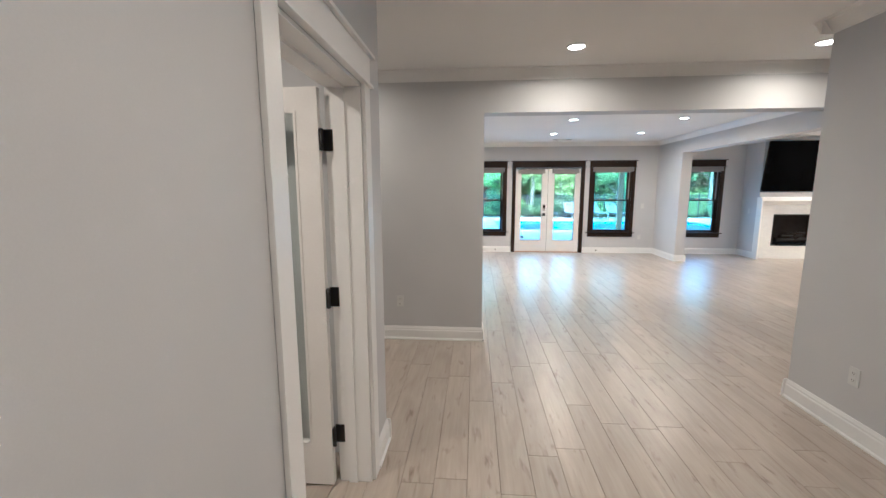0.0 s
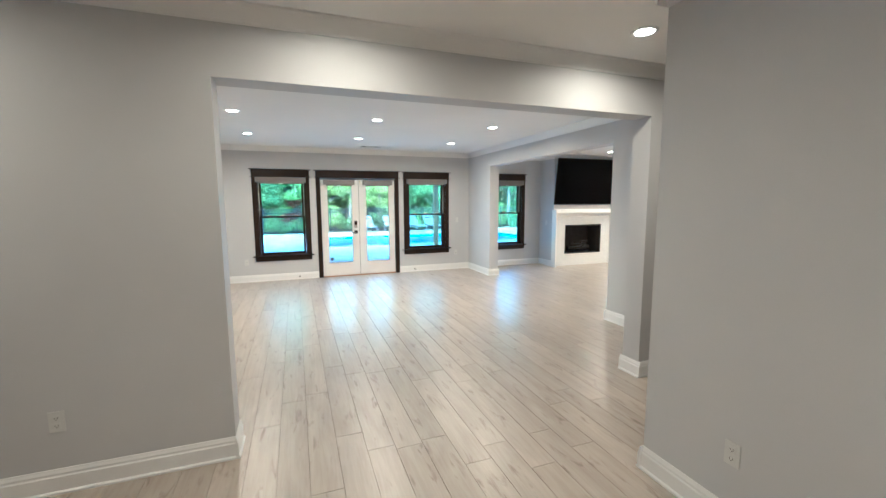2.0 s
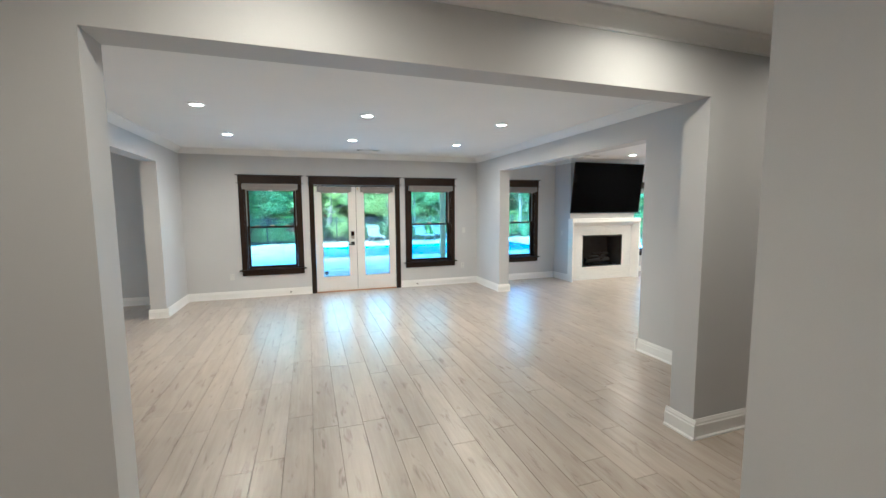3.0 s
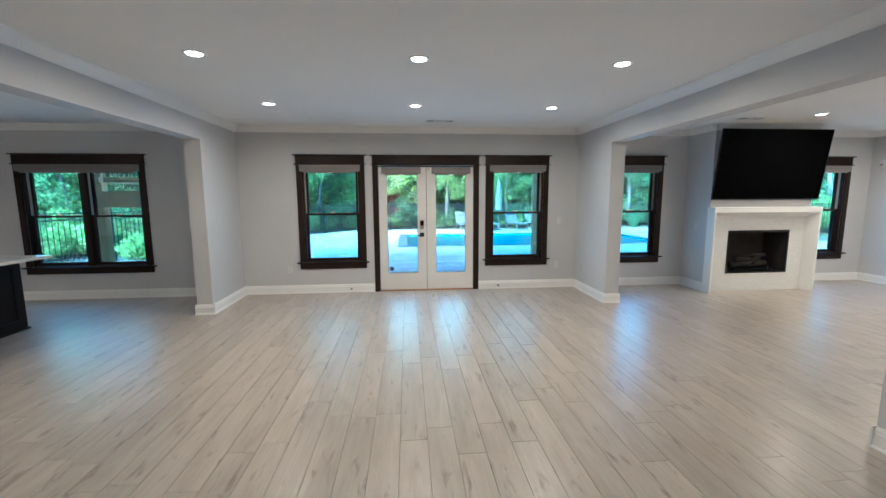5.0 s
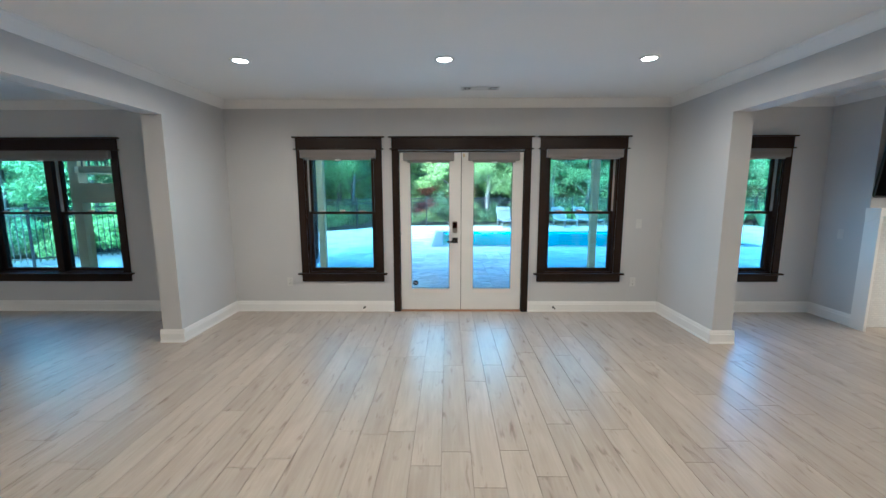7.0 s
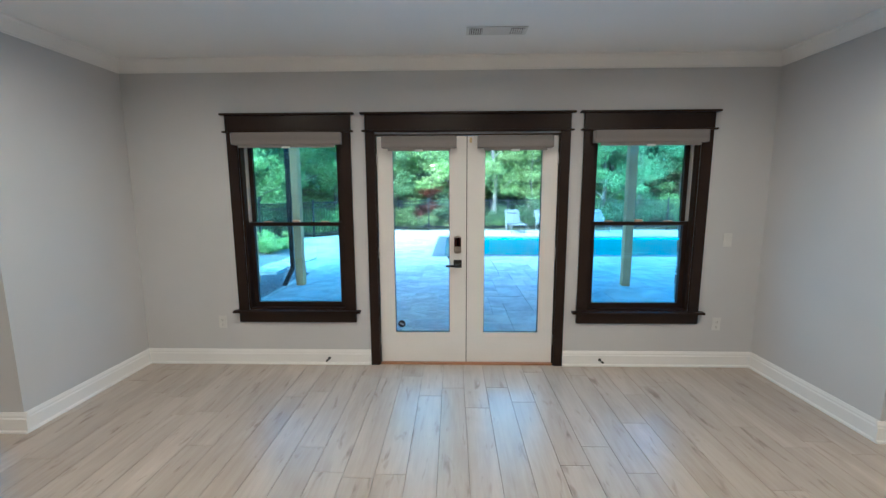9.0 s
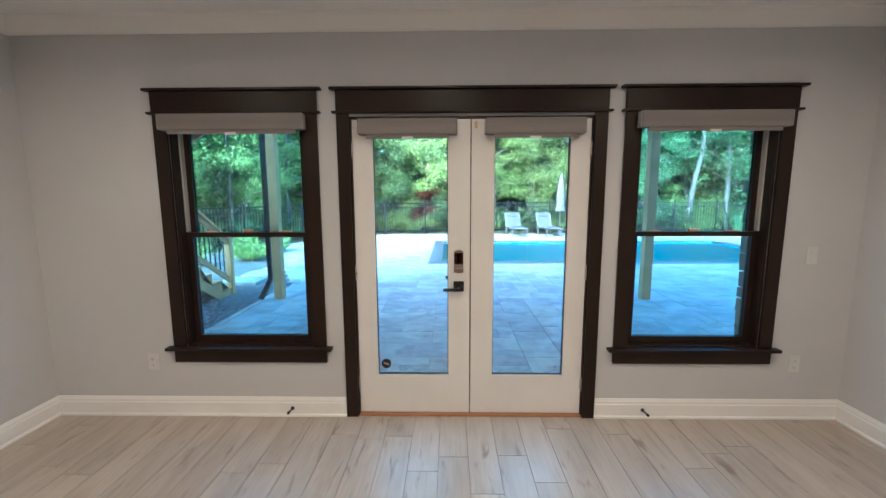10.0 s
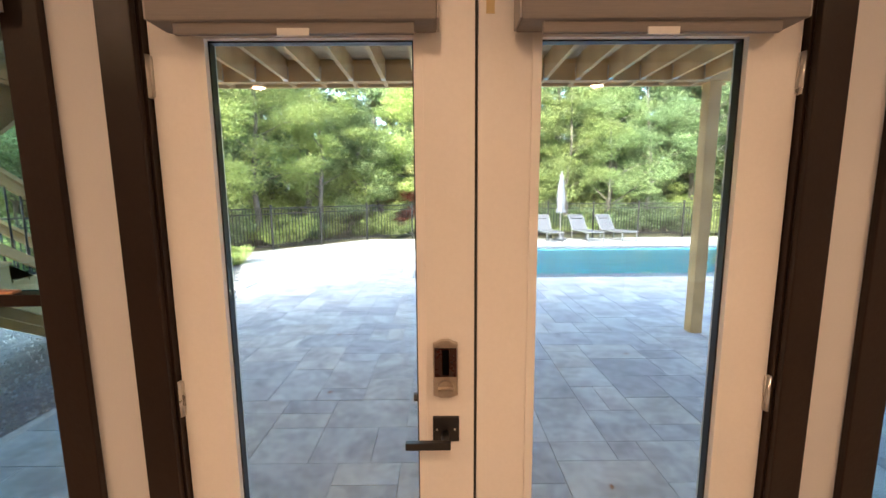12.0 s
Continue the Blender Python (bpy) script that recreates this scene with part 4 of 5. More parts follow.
for x in (-0.75, 5.33):
    post = part("post", boxes((x - 2.2 - 0.07, x - 2.2 + 0.07, 1.72, 1.86, 0.0, DZ - 0.01), bevel=0.006), PINE, deck)
# black downspout beside the post
spout = bmesh.new()
beam(spout, (-0.90, 14.0, 3.1), (-0.90, 14.0, 0.15), 0.075, 0.055, up=(0, 1, 0))
beam(spout, (-0.90, 14.0, 0.17), (-1.02, 13.86, PATIO + 0.01), 0.075, 0.055, up=(0, 1, 0))
tagged(new("downspout", mesh_of("downspout", spout, BLACK)), "dark metal downspout with a kicked-out foot beside the post", "downspout")

# stairs: lower flight, landing, upper flight
ST = thing("garden_stairs", (-2.3, 12.4, GR), "switchback outdoor stairs of treated pine with black balusters", "stairs")
R_ = 0.176


def flight(xa, xb, ystart, zstart, way, steps, rail_side, risers=False, T_=0.272, depth=0.33):
    """A flight that climbs from (ystart, zstart); way is the sign of y in which it climbs."""
    ox, oy, oz = -2.3, 12.4, GR
    before = set(ST.children)
    for x in (xa, (xa + xb) / 2, xb):
        bm = bmesh.new()
        pts = [(ystart, zstart - 0.0), (ystart, zstart + R_ - 0.03)]
        for k in range(1, steps):
            pts += [(ystart + way * k * T_, zstart + k * R_ - 0.03), (ystart + way * k * T_, zstart + (k + 1) * R_ - 0.03)]
        pts += [(ystart + way * steps * T_, zstart + steps * R_ - 0.03), (ystart + way * steps * T_, zstart + steps * R_ - depth), (ystart + way * 0.30, zstart)]
        f = [[bm.verts.new((x + s - ox, y - oy, z - oz)) for y, z in pts] for s in (-0.02, 0.02)]
        m = len(pts)
        for i in range(m):
            bm.faces.new((f[0][i], f[0][(i + 1) % m], f[1][(i + 1) % m], f[1][i]))
        bm.faces.new(f[0][::-1])
        bm.faces.new(f[1])
        bmesh.ops.triangulate(bm, faces=[q for q in bm.faces if len(q.verts) > 4])
        part("stringer", bm, PINE, ST)
    lo, hi = min(xa, xb), max(xa, xb)
    for k in range(steps):
        ya, yb = sorted((ystart + way * (k * T_ - 0.025), ystart + way * ((k + 1) * T_ - 0.012)))
        ym = (ya + yb) / 2
        for y0_, y1_ in ((ya, ym - 0.006), (ym + 0.006, yb)):
            part("tread", boxes((lo - 0.03 - ox, hi + 0.03 - ox, y0_ - oy, y1_ - oy, zstart + (k + 1) * R_ - 0.03 - oz, zstart + (k + 1) * R_ - oz), bevel=0.004), PINE, ST)
        if risers:
            yr = ystart + way * k * T_
            part("riser", boxes((lo - ox, hi - ox, yr - oy - 0.009, yr - oy + 0.009, zstart + k * R_ - oz, zstart + (k + 1) * R_ - 0.031 - oz)), PINE, ST)
    rise = steps * R_
    for x in rail_side:
        a = Vector((x - ox, ystart - way * 0.02 - oy, zstart + R_ + 0.86 - oz))
        b = Vector((x - ox, ystart + way * steps * T_ - oy, zstart + rise + R_ + 0.82 - oz))
        part("handrail", beam(bmesh.new(), a, b, 0.14, 0.038), PINE, ST)
        part("top_rail", beam(bmesh.new(), a - Vector((0, 0, 0.06)), b - Vector((0, 0, 0.06)), 0.038, 0.085), PINE, ST)
        part("bottom_rail", beam(bmesh.new(), a - Vector((0, 0, 0.74)), b - Vector((0, 0, 0.74)), 0.038, 0.085), PINE, ST)
        n = int(steps * T_ / 0.125)
        for k in range(1, n):
            c = a.lerp(b, k / n)
            part("baluster", rod(bmesh.new(), (c.x, c.y, c.z - 0.72), (c.x, c.y, c.z - 0.07), 0.009, seg=8), BLACK, ST)
    return [c for c in ST.children if c not in before]


flight(-2.82, -1.86, 14.45, GR, -1, 11, (-1.86, -2.82))
# the upper flight turns a quarter and climbs along x to the deck
QUARTER = Matrix.Translation((14.7, -10.1, 0)) @ Matrix.Rotation(radians(-90), 4, "Z")
for piece in flight(-12.20, -11.16, -1.90, GR + 11 * R_, 1, 6, (), True, 0.251, 0.24):
    piece.data.transform(QUARTER)
for x in (-1.86, -2.82):
    part("newel_post", boxes((x + 2.3 - 0.05, x + 2.3 + 0.05, 2.06, 2.16, 0, 1.14), bevel=0.01), PINE, ST)
lz = 11 * R_
part("landing", boxes(*[(-0.82, 0.42, -1.85 + 0.145 * k, -1.85 + 0.145 * k + 0.138, lz - 0.03, lz) for k in range(9)]), PINE, ST)
part("landing_frame", boxes((-0.83, -0.79, -1.84, -0.56, lz - 0.27, lz - 0.031), (-0.83, 0.42, -1.88, -1.84, lz - 0.27, lz - 0.031), (-0.81, 0.40, -0.60, -0.56, lz - 0.27, lz - 0.031)), PINE, ST)
for x, y, r, top in ((-0.90, -1.66, 0.07, lz + 1.05), (-0.78, -0.66, 0.07, lz + 1.05), (0.34, -0.10, 0.07, lz - 0.35)):
    part("landing_post", boxes((x - r, x + r, y - 0.07, y + 0.07, 0, top), bevel=0.008), PINE, ST)
for z in (0.14, 0.92):
    part("landing_rail", boxes((-0.85, -0.81, -1.80, -0.60, lz + z, lz + z + 0.085), (-0.70, 0.42, -1.86, -1.82, lz + z, lz + z + 0.085)), PINE, ST)
for k in range(10):
    part("baluster", rod(bmesh.new(), (-0.66 + 0.11 * k, -1.84, lz + 0.2), (-0.66 + 0.11 * k, -1.84, lz + 0.94), 0.009, seg=8), BLACK, ST)
for k in range(9):
    part("baluster", rod(bmesh.new(), (-0.83, -1.65 + 0.11 * k, lz + 0.2), (-0.83, -1.65 + 0.11 * k, lz + 0.94), 0.009, seg=8), BLACK, ST)

# gravel bed: heaped stones
bm = bmesh.new()
gx, gy = 60, 60
gv = [[bm.verts.new((-9.0 + 8.05 * i / gx, OUT + 0.02 + 9.5 * j / gy, PATIO - 0.055 + 0.03 * noise.noise((i * 0.9, j * 0.9, 3.1)))) for j in range(gy + 1)] for i in range(gx + 1)]
for i in range(gx):
    for j in range(gy):
        bm.faces.new((gv[i][j], gv[i + 1][j], gv[i + 1][j + 1], gv[i][j + 1]))
setting("gravel_bed", bm, GRAVEL, "grey gravel bed beside the patio", "gravel")
verts, faces = [], []
for k in range(5200):
    cx, cy = -0.97 - 4.5 * rng.random() ** 1.6, OUT + 0.1 + 5.2 * rng.random()
    r = rng.uniform(0.012, 0.030)
    a = rng.uniform(0, 6.28)
    b = len(verts)
    for dx, dy, dz in ((1, 0, 0), (-0.3, 0.8, 0.1), (-0.8, -0.5, 0), (0.1, 0.1, 0.8)):
        verts.append((cx + r * (dx * math.cos(a) - dy * math.sin(a)), cy + r * (dx * math.sin(a) + dy * math.cos(a)), PATIO - 0.045 + r * dz))
    faces += [(b, b + 1, b + 3), (b + 1, b + 2, b + 3), (b + 2, b, b + 3)]
me = bpy.data.meshes.new("gravel")
me.from_pydata(verts, [], faces)
me.materials.append(surface("loose_gravel", (0.07, 0.07, 0.075), (0.42, 0.42, 0.44), 0.75, scale=14, fine=40, bump=0))
tagged(new("gravel", me), "loose grey gravel stones", "gravel", "", "stuff")
edge = boxes((-1.04, -0.955, OUT + 0.02, 14.6, PATIO - 0.08, PATIO + 0.004), bevel=0.006)
setting("patio_edge", edge, PAVER, "pale stone edging of the patio", "edging")
for k, (x, y) in enumerate(((-2.1, 15.4), (-2.0, 16.1), (-1.9, 16.8))):
    tagged(new("stepping_stone", mesh_of("stepping_stone", boxes((x - 0.38, x + 0.38, y - 0.28, y + 0.28, PATIO - 0.06, PATIO + 0.02), bevel=0.012), PAVER)), "pale rectangular stepping stone in gravel", "paving stone", "stepping stones")
cu = bpy.data.curves.new("garden_hose", "CURVE")
cu.dimensions, cu.bevel_depth = "3D", 0.012
sp = cu.splines.new("NURBS")
sp.points.add(7)
for p_, c in zip(sp.points, ((-3.0, 13.5), (-3.4, 13.9), (-3.9, 13.6), (-4.4, 14.1), (-4.9, 13.8), (-5.4, 14.2), (-6.0, 14.0), (-6.6, 14.3))):
    p_.co = (*c, PATIO - 0.02, 1)
sp.use_endpoint_u = True
cu.materials.append(BLUE_HOSE)
tagged(new("garden_hose", cu), "blue garden hose lying on the gravel", "hose")


# iron fence in panels
def fence_panel(a, b):
    a, b = Vector((*a, PATIO)), Vector((*b, PATIO))
    f = thing("fence_panel", tuple(a), "black metal picket fence panel", "fence", "pool fence", math.degrees(math.atan2(b.y - a.y, b.x - a.x)))
    length = (b - a).length
    part("post", boxes((-0.03, 0.03, -0.03, 0.03, -0.08, 1.42), (-0.036, 0.036, -0.036, 0.036, 1.42, 1.45)), BLACK, f)
    for z in (0.14, 1.16, 1.34):
        part("rail", boxes((0.03, length - 0.03, -0.014, 0.014, z - 0.016, z + 0.016)), BLACK, f)
    n = max(2, round(length / 0.115))
    for k in range(1, n):
        part("picket", PICKET, BLACK, f).location = (k * length / n, 0, 0)


PICKET = mesh_of("picket", boxes((-0.009, 0.009, -0.009, 0.009, 0.05, 1.34)), BLACK)
line = [(-13.0, 12.8), (-11.2, 13.1), (-9.4, 13.5), (-7.8, 14.3), (-6.5, 15.7), (-5.4, 17.4), (-4.4, 20.0), (-3.3, 22.1), (-2.1, 23.4), (-0.7, 24.7), (1.0, 25.45)] + [(1.0 + 1.85 * k, 25.5) for k in range(1, 10)] + [(18.2, 24.2), (19.4, 22.6), (20.2, 20.8), (20.6, 19.0)]
for a, b in zip(line, line[1:]):
    fence_panel(a, b)


# loungers and closed umbrella
def lounger(x, y, turn):
    l = thing("sun_lounger", (x, y, PATIO + 0.012), "grey sling sun lounger with raised back and small headrest", "sun lounger", "poolside loungers", turn)
    for s in (-0.30, 0.30):
        bm = bmesh.new()
        beam(bm, (s, -0.85, 0.36), (s, 0.42, 0.34), 0.03, 0.045)
        part("side_rail", bm, STEEL_GREY, l)
        bm = beam(bmesh.new(), (s, 0.40, 0.34), (s, 0.86, 0.90), 0.03, 0.04)
        part("back_rail", bm, STEEL_GREY, l)
        for y_ in (-0.80, 0.42):
            part("leg", beam(bmesh.new(), (s, y_, 0.35), (s, y_ + (0.05 if y_ > 0 else -0.02), 0.0), 0.03, 0.035, up=(0, 1, 0)), STEEL_GREY, l)
    part("seat_sling", beam(bmesh.new(), (0, -0.85, 0.375), (0, 0.41, 0.355), 0.565, 0.012), SLING, l)
    part("back_sling", beam(bmesh.new(), (0, 0.41, 0.355), (0, 0.87, 0.915), 0.565, 0.012, up=(0, -1, 1)), SLING, l)
    part("headrest", beam(bmesh.new(), (-0.2, 0.745, 0.805), (0.2, 0.745, 0.805), 0.10, 0.05, up=(0, -0.75, 0.6)), BLACK_FABRIC, l, "dark headrest pad")
    part("foot_bar", beam(bmesh.new(), (-0.3, -0.85, 0.36), (0.3, -0.85, 0.36), 0.03, 0.04), STEEL_GREY, l)


STEEL_GREY = surface("grey_powder_coat", (0.14, 0.145, 0.155), (0.20, 0.205, 0.215), 0.5)
BLACK_FABRIC = surface("charcoal_fabric", (0.06, 0.062, 0.07), (0.10, 0.10, 0.11), 0.8)
for x, y, a in ((4.85, 24.2, 3), (6.20, 24.2, 4), (7.60, 24.15, 8), (8.75, 24.2, 14)):
    lounger(x, y, a)
U = thing("closed_umbrella", (6.72, 24.35, PATIO + 0.012), "closed pale grey patio umbrella on a round base", "umbrella")
part("base", revolve(bmesh.new(), [(0.26, 0.0), (0.26, 0.045), (0.22, 0.07), (0.05, 0.09), (0.035, 0.25), (0.01, 0.25)]), STEEL_GREY, U)
part("pole", rod(bmesh.new(), (0, 0, 0.08), (0, 0, 2.50), 0.02), STEEL, U)
bm = bmesh.new()
seg = 32
prof = [(0.02, 2.47), (0.05, 2.40), (0.11, 1.9), (0.14, 1.5), (0.125, 1.32), (0.10, 1.24), (0.17, 1.05), (0.15, 1.02)]
rings = []
for r, z in prof:
    rings.append([bm.verts.new((r * (1 + 0.22 * math.cos(8 * q)) * math.cos(q), r * (1 + 0.22 * math.cos(8 * q)) * math.sin(q), z)) for q in (2 * math.pi * i / seg for i in range(seg))])
for a, b in zip(rings, rings[1:]):
    for i in range(seg):
        bm.faces.new((a[i], a[(i + 1) % seg], b[(i + 1) % seg], b[i])).smooth = True
part("canopy", bm, CANVAS, U)
part("tie_strap", revolve(bmesh.new(), [(0.125, 1.22), (0.13, 1.23), (0.13, 1.26), (0.125, 1.27)]), CANVAS, U)
part("finial", revolve(bmesh.new(), [(0.012, 2.48), (0.025, 2.52), (0.018, 2.56), (0.004, 2.58)]), STEEL, U)


# ---- trees ----
def leaf_mesh(name, clumps, per, size, material, seed, flat=0.6):
    """Many small folded leaves scattered about clump centres (x, y, z, r)."""
    g = np.random.default_rng(seed)
    c = np.repeat(np.array(clumps), per, axis=0)
    n = len(c)
    d = g.normal(size=(n, 3))
    d /= np.linalg.norm(d, axis=1, keepdims=True)
    pos = c[:, :3] + d * (c[:, 3:4] * g.uniform(0.35, 1.05, (n, 1)) ** 0.6) * np.array([1, 1, flat])
    nrm = d * 0.6 + np.array([0, 0, 0.7]) + g.normal(size=(n, 3)) * 0.45
    nrm /= np.linalg.norm(nrm, axis=1, keepdims=True)
    tang = np.cross(nrm, g.normal(size=(n, 3)))
    tang /= np.linalg.norm(tang, axis=1, keepdims=True)
    bit = np.cross(nrm, tang)
    s = size * g.uniform(0.6, 1.3, (n, 1))
    quad = np.stack([pos - tang * s, pos + bit * s * 0.5 - nrm * s * 0.15, pos + tang * s, pos - bit * s * 0.5 - nrm * s * 0.15], axis=1).reshape(-1, 3)
    idx = np.arange(n * 4).reshape(n, 4)
    me = bpy.data.meshes.new(name)
    me.from_pydata(quad.tolist(), [], idx.tolist())
    me.materials.append(material)
    return me


def tree_shape(seed, height, spread, low, material, size=0.13, per=60, clumps=95, trunk=0.16):
    """Trunk and limbs in one bmesh, and the crown's clumps at the limbs' ends."""
    g = random.Random(seed)
    bm, centres, at = bmesh.new(), [], Vector((0, 0, -0.1))
    joints = 7
    spine = [at.copy()]
    for k in range(joints):
        at = at + Vector((g.uniform(-0.22, 0.22), g.uniform(-0.22, 0.22), height * 0.92 / joints))
        spine.append(at.copy())
    for k in range(joints):
        r0, r1 = trunk * (1 - k / joints * 0.85), trunk * (1 - (k + 1) / joints * 0.85)
        rod(bm, spine[k], spine[k + 1], r0, r1, 10, caps=False)
    limbs = 20
    for k in range(limbs):
        h = low + (0.93 - low) * (k + g.random()) / limbs
        f = h * joints / 0.92
        i = min(int(f), joints - 1)
        root = spine[i].lerp(spine[i + 1], f - i)
        a = k * 2.4 + g.uniform(-0.4, 0.4)
        reach = spread * (1.05 - 0.75 * ((h - low) / (1 - low)) ** 1.5) * g.uniform(0.65, 1.1)
        tip = root + Vector((math.cos(a) * reach, math.sin(a) * reach, reach * g.uniform(0.15, 0.55)))
        mid = root.lerp(tip, 0.5) + Vector((0, 0, reach * 0.1))
        r = trunk * 0.34 * (1 - h * 0.6)
        rod(bm, root, mid, r, r * 0.6, 6, caps=False)
        rod(bm, mid, tip, r * 0.6, r * 0.15, 6, caps=False)
        for q in (0.45, 0.65, 0.85, 1.0):
            c = root.lerp(tip, q) + Vector((g.uniform(-0.4, 0.4), g.uniform(-0.4, 0.4), g.uniform(-0.15, 0.45))) * (0.4 + 0.3 * spread)
            centres.append((*c, g.uniform(0.36, 0.76) * (0.55 + 0.22 * spread)))
    while len(centres) < clumps:
        c = g.choice(centres)
        centres.append((c[0] + g.uniform(-0.6, 0.6), c[1] + g.uniform(-0.6, 0.6), c[2] + g.uniform(-0.3, 0.6), c[3] * 0.8))
    centres.append((*spine[-1], 0.6))
    return mesh_of("trunk", bm, BARK), leaf_mesh("crown", centres, per, size, material, seed)


def tree(shape, x, y, turn, scale, label):
    t = thing("tree", (x, y, GR), label, "tree", "woodland trees", turn)
    t.scale = (scale, scale, scale)
    part("trunk", shape[0], BARK, t)
    part("crown", shape[1], LEAF_A, t)
    return t


SPEC = [(11, 9.0, 2.6, 0.16, LEAF_A, 0.16), (12, 11.0, 2.9, 0.20, LEAF_B, 0.16), (13, 12.0, 2.7, 0.22, LEAF_C, 0.16), (14, 7.5, 2.7, 0.10, LEAF_B, 0.11), (15, 13.0, 3.0, 0.34, LEAF_C, 0.19), (16, 6.0, 2.3, 0.08, LEAF_A, 0.09)]
SHAPES = [tree_shape(s, h, w, lo, m, 0.062, 230, trunk=t) for s, h, w, lo, m, t in SPEC]
FAR_SHAPES = [tree_shape(s + 40, h, w, lo * 0.6, m, 0.17, 62, trunk=t) for s, h, w, lo, m, t in SPEC]
LABELS = ["leafy green deciduous tree", "bright yellow-green deciduous tree", "tall dark green forest tree", "low spreading light green tree", "tall grey-trunked forest tree", "young bushy green tree"]
front = [(-9.5, 18.2, 5), (-7.4, 20.0, 0), (-6.0, 22.0, 3), (-4.6, 24.0, 1), (-2.9, 26.2, 1), (-1.1, 27.4, 5), (0.7, 28.4, 3), (2.6, 28.0, 0), (4.3, 27.6, 1), (6.2, 27.8, 3), (8.0, 27.9, 1), (9.8, 27.6, 0), (11.8, 28.0, 2), (13.6, 27.4, 4), (15.6, 27.2, 2), (17.6, 27.4, 4), (19.6, 26.0, 0), (21.6, 24.0, 2), (23.0, 21.5, 4), (-12.0, 17.6, 0), (-14.6, 17.0, 2), (-17.0, 15.0, 1), (-10.5, 21.0, 3), (-13.0, 20.5, 1), (-9.0, 23.5, 4), (-16.5, 19.5, 4), (-12.0, 24.0, 0), (-19.0, 18.0, 0), (-15.5, 23.0, 2), (-7.0, 25.5, 2), (-20.0, 22.0, 2), (-22.0, 14.0, 4), (-11.0, 27.0, 4), (-17.0, 27.0, 1)]
for k, (x, y, s) in enumerate(front):
    tree(SHAPES[s], x, y, rng.uniform(0, 360), rng.uniform(0.78, 0.98) * (0.86 if s in (1, 2, 4) else 1.0), LABELS[s])
for row, (yy, step) in enumerate(((31.5, 2.7), (35.5, 3.2), (40.5, 3.8))):
    x = -26.0 + row
    while x < 34:
        s = rng.choice((0, 1, 2, 2, 4, 4))
        tree(FAR_SHAPES[s], x + rng.uniform(-0.8, 0.8), yy + rng.uniform(-1, 1) - 0.012 * (x - 4) ** 2 * (row < 2), rng.uniform(0, 360), rng.uniform(0.9, 1.1), LABELS[s])
        x += step


def shrub_shape(seed, r, h, material, size):
    g = random.Random(seed)
    bm, cs = bmesh.new(), []
    for k in range(16):
        a, q = g.uniform(0, 6.28), g.uniform(0.15, 1.0)
        tip = Vector((math.cos(a) * r * q, math.sin(a) * r * q, h * g.uniform(0.35, 1.0) * (1.1 - 0.45 * q)))
        rod(bm, (0.1 * math.cos(a), 0.1 * math.sin(a), -0.05), tip, 0.018, 0.006, 5, caps=False)
        cs.append((*tip, r * g.uniform(0.22, 0.38)))
        cs.append((*(tip * 0.6), r * 0.3))
    return mesh_of("stems", bm, BARK), leaf_mesh("foliage", cs, 120, size, material, seed)


SHRUBS = [shrub_shape(31, 1.0, 1.3, LEAF_B, 0.05), shrub_shape(32, 0.9, 1.0, LEAF_B, 0.048), shrub_shape(33, 1.1, 1.6, LEAF_C, 0.055)]


def shrub(k, x, y, s, label):
    t = thing("shrub", (x, y, GR), label, "shrub", "undergrowth shrubs", rng.uniform(0, 360))
    t.scale = (s, s, s)
    part("stems", SHRUBS[k][0], BARK, t)
    part("foliage", SHRUBS[k][1], LEAF_A, t)


SHRUB_LABEL = ["dense green undergrowth shrub", "light green garden shrub", "dark green woodland shrub"]
for a, b in zip(line, line[1:]):
    for q in (0.2, 0.7):
        nx, ny = -(b[1] - a[1]), b[0] - a[0]
        m_ = math.hypot(nx, ny)
        k = rng.randrange(3)
        off = rng.uniform(1.2, 2.4)
        shrub(k, a[0] + (b[0] - a[0]) * q + nx / m_ * off, a[1] + (b[1] - a[1]) * q + ny / m_ * off, rng.uniform(0.75, 1.25), SHRUB_LABEL[k])
for k in range(46):
    s = rng.randrange(3)
    a = radians(-58 + 116 * k / 45)
    d = rng.uniform(20.5, 27)
    shrub(s, 3 + d * math.sin(a) * 1.1, 9 + d * math.cos(a) * 0.95 + 1.5, rng.uniform(1.5, 2.4), SHRUB_LABEL[s])
for x, y, s in ((-3.4, 18.2, 0.75), (-4.6, 17.0, 0.8), (-5.9, 15.8, 0.8), (-3.2, 19.4, 0.6)):
    shrub(1, x, y, s, SHRUB_LABEL[1])
maple = thing("red_maple", (0.9, 28.6, GR), "small dark-red Japanese maple beyond the fence", "tree")
mt = shrub_shape(41, 1.5, 2.6, LEAF_R, 0.07)
part("stems", mt[0], BARK, maple)
part("foliage", mt[1], LEAF_R, maple)


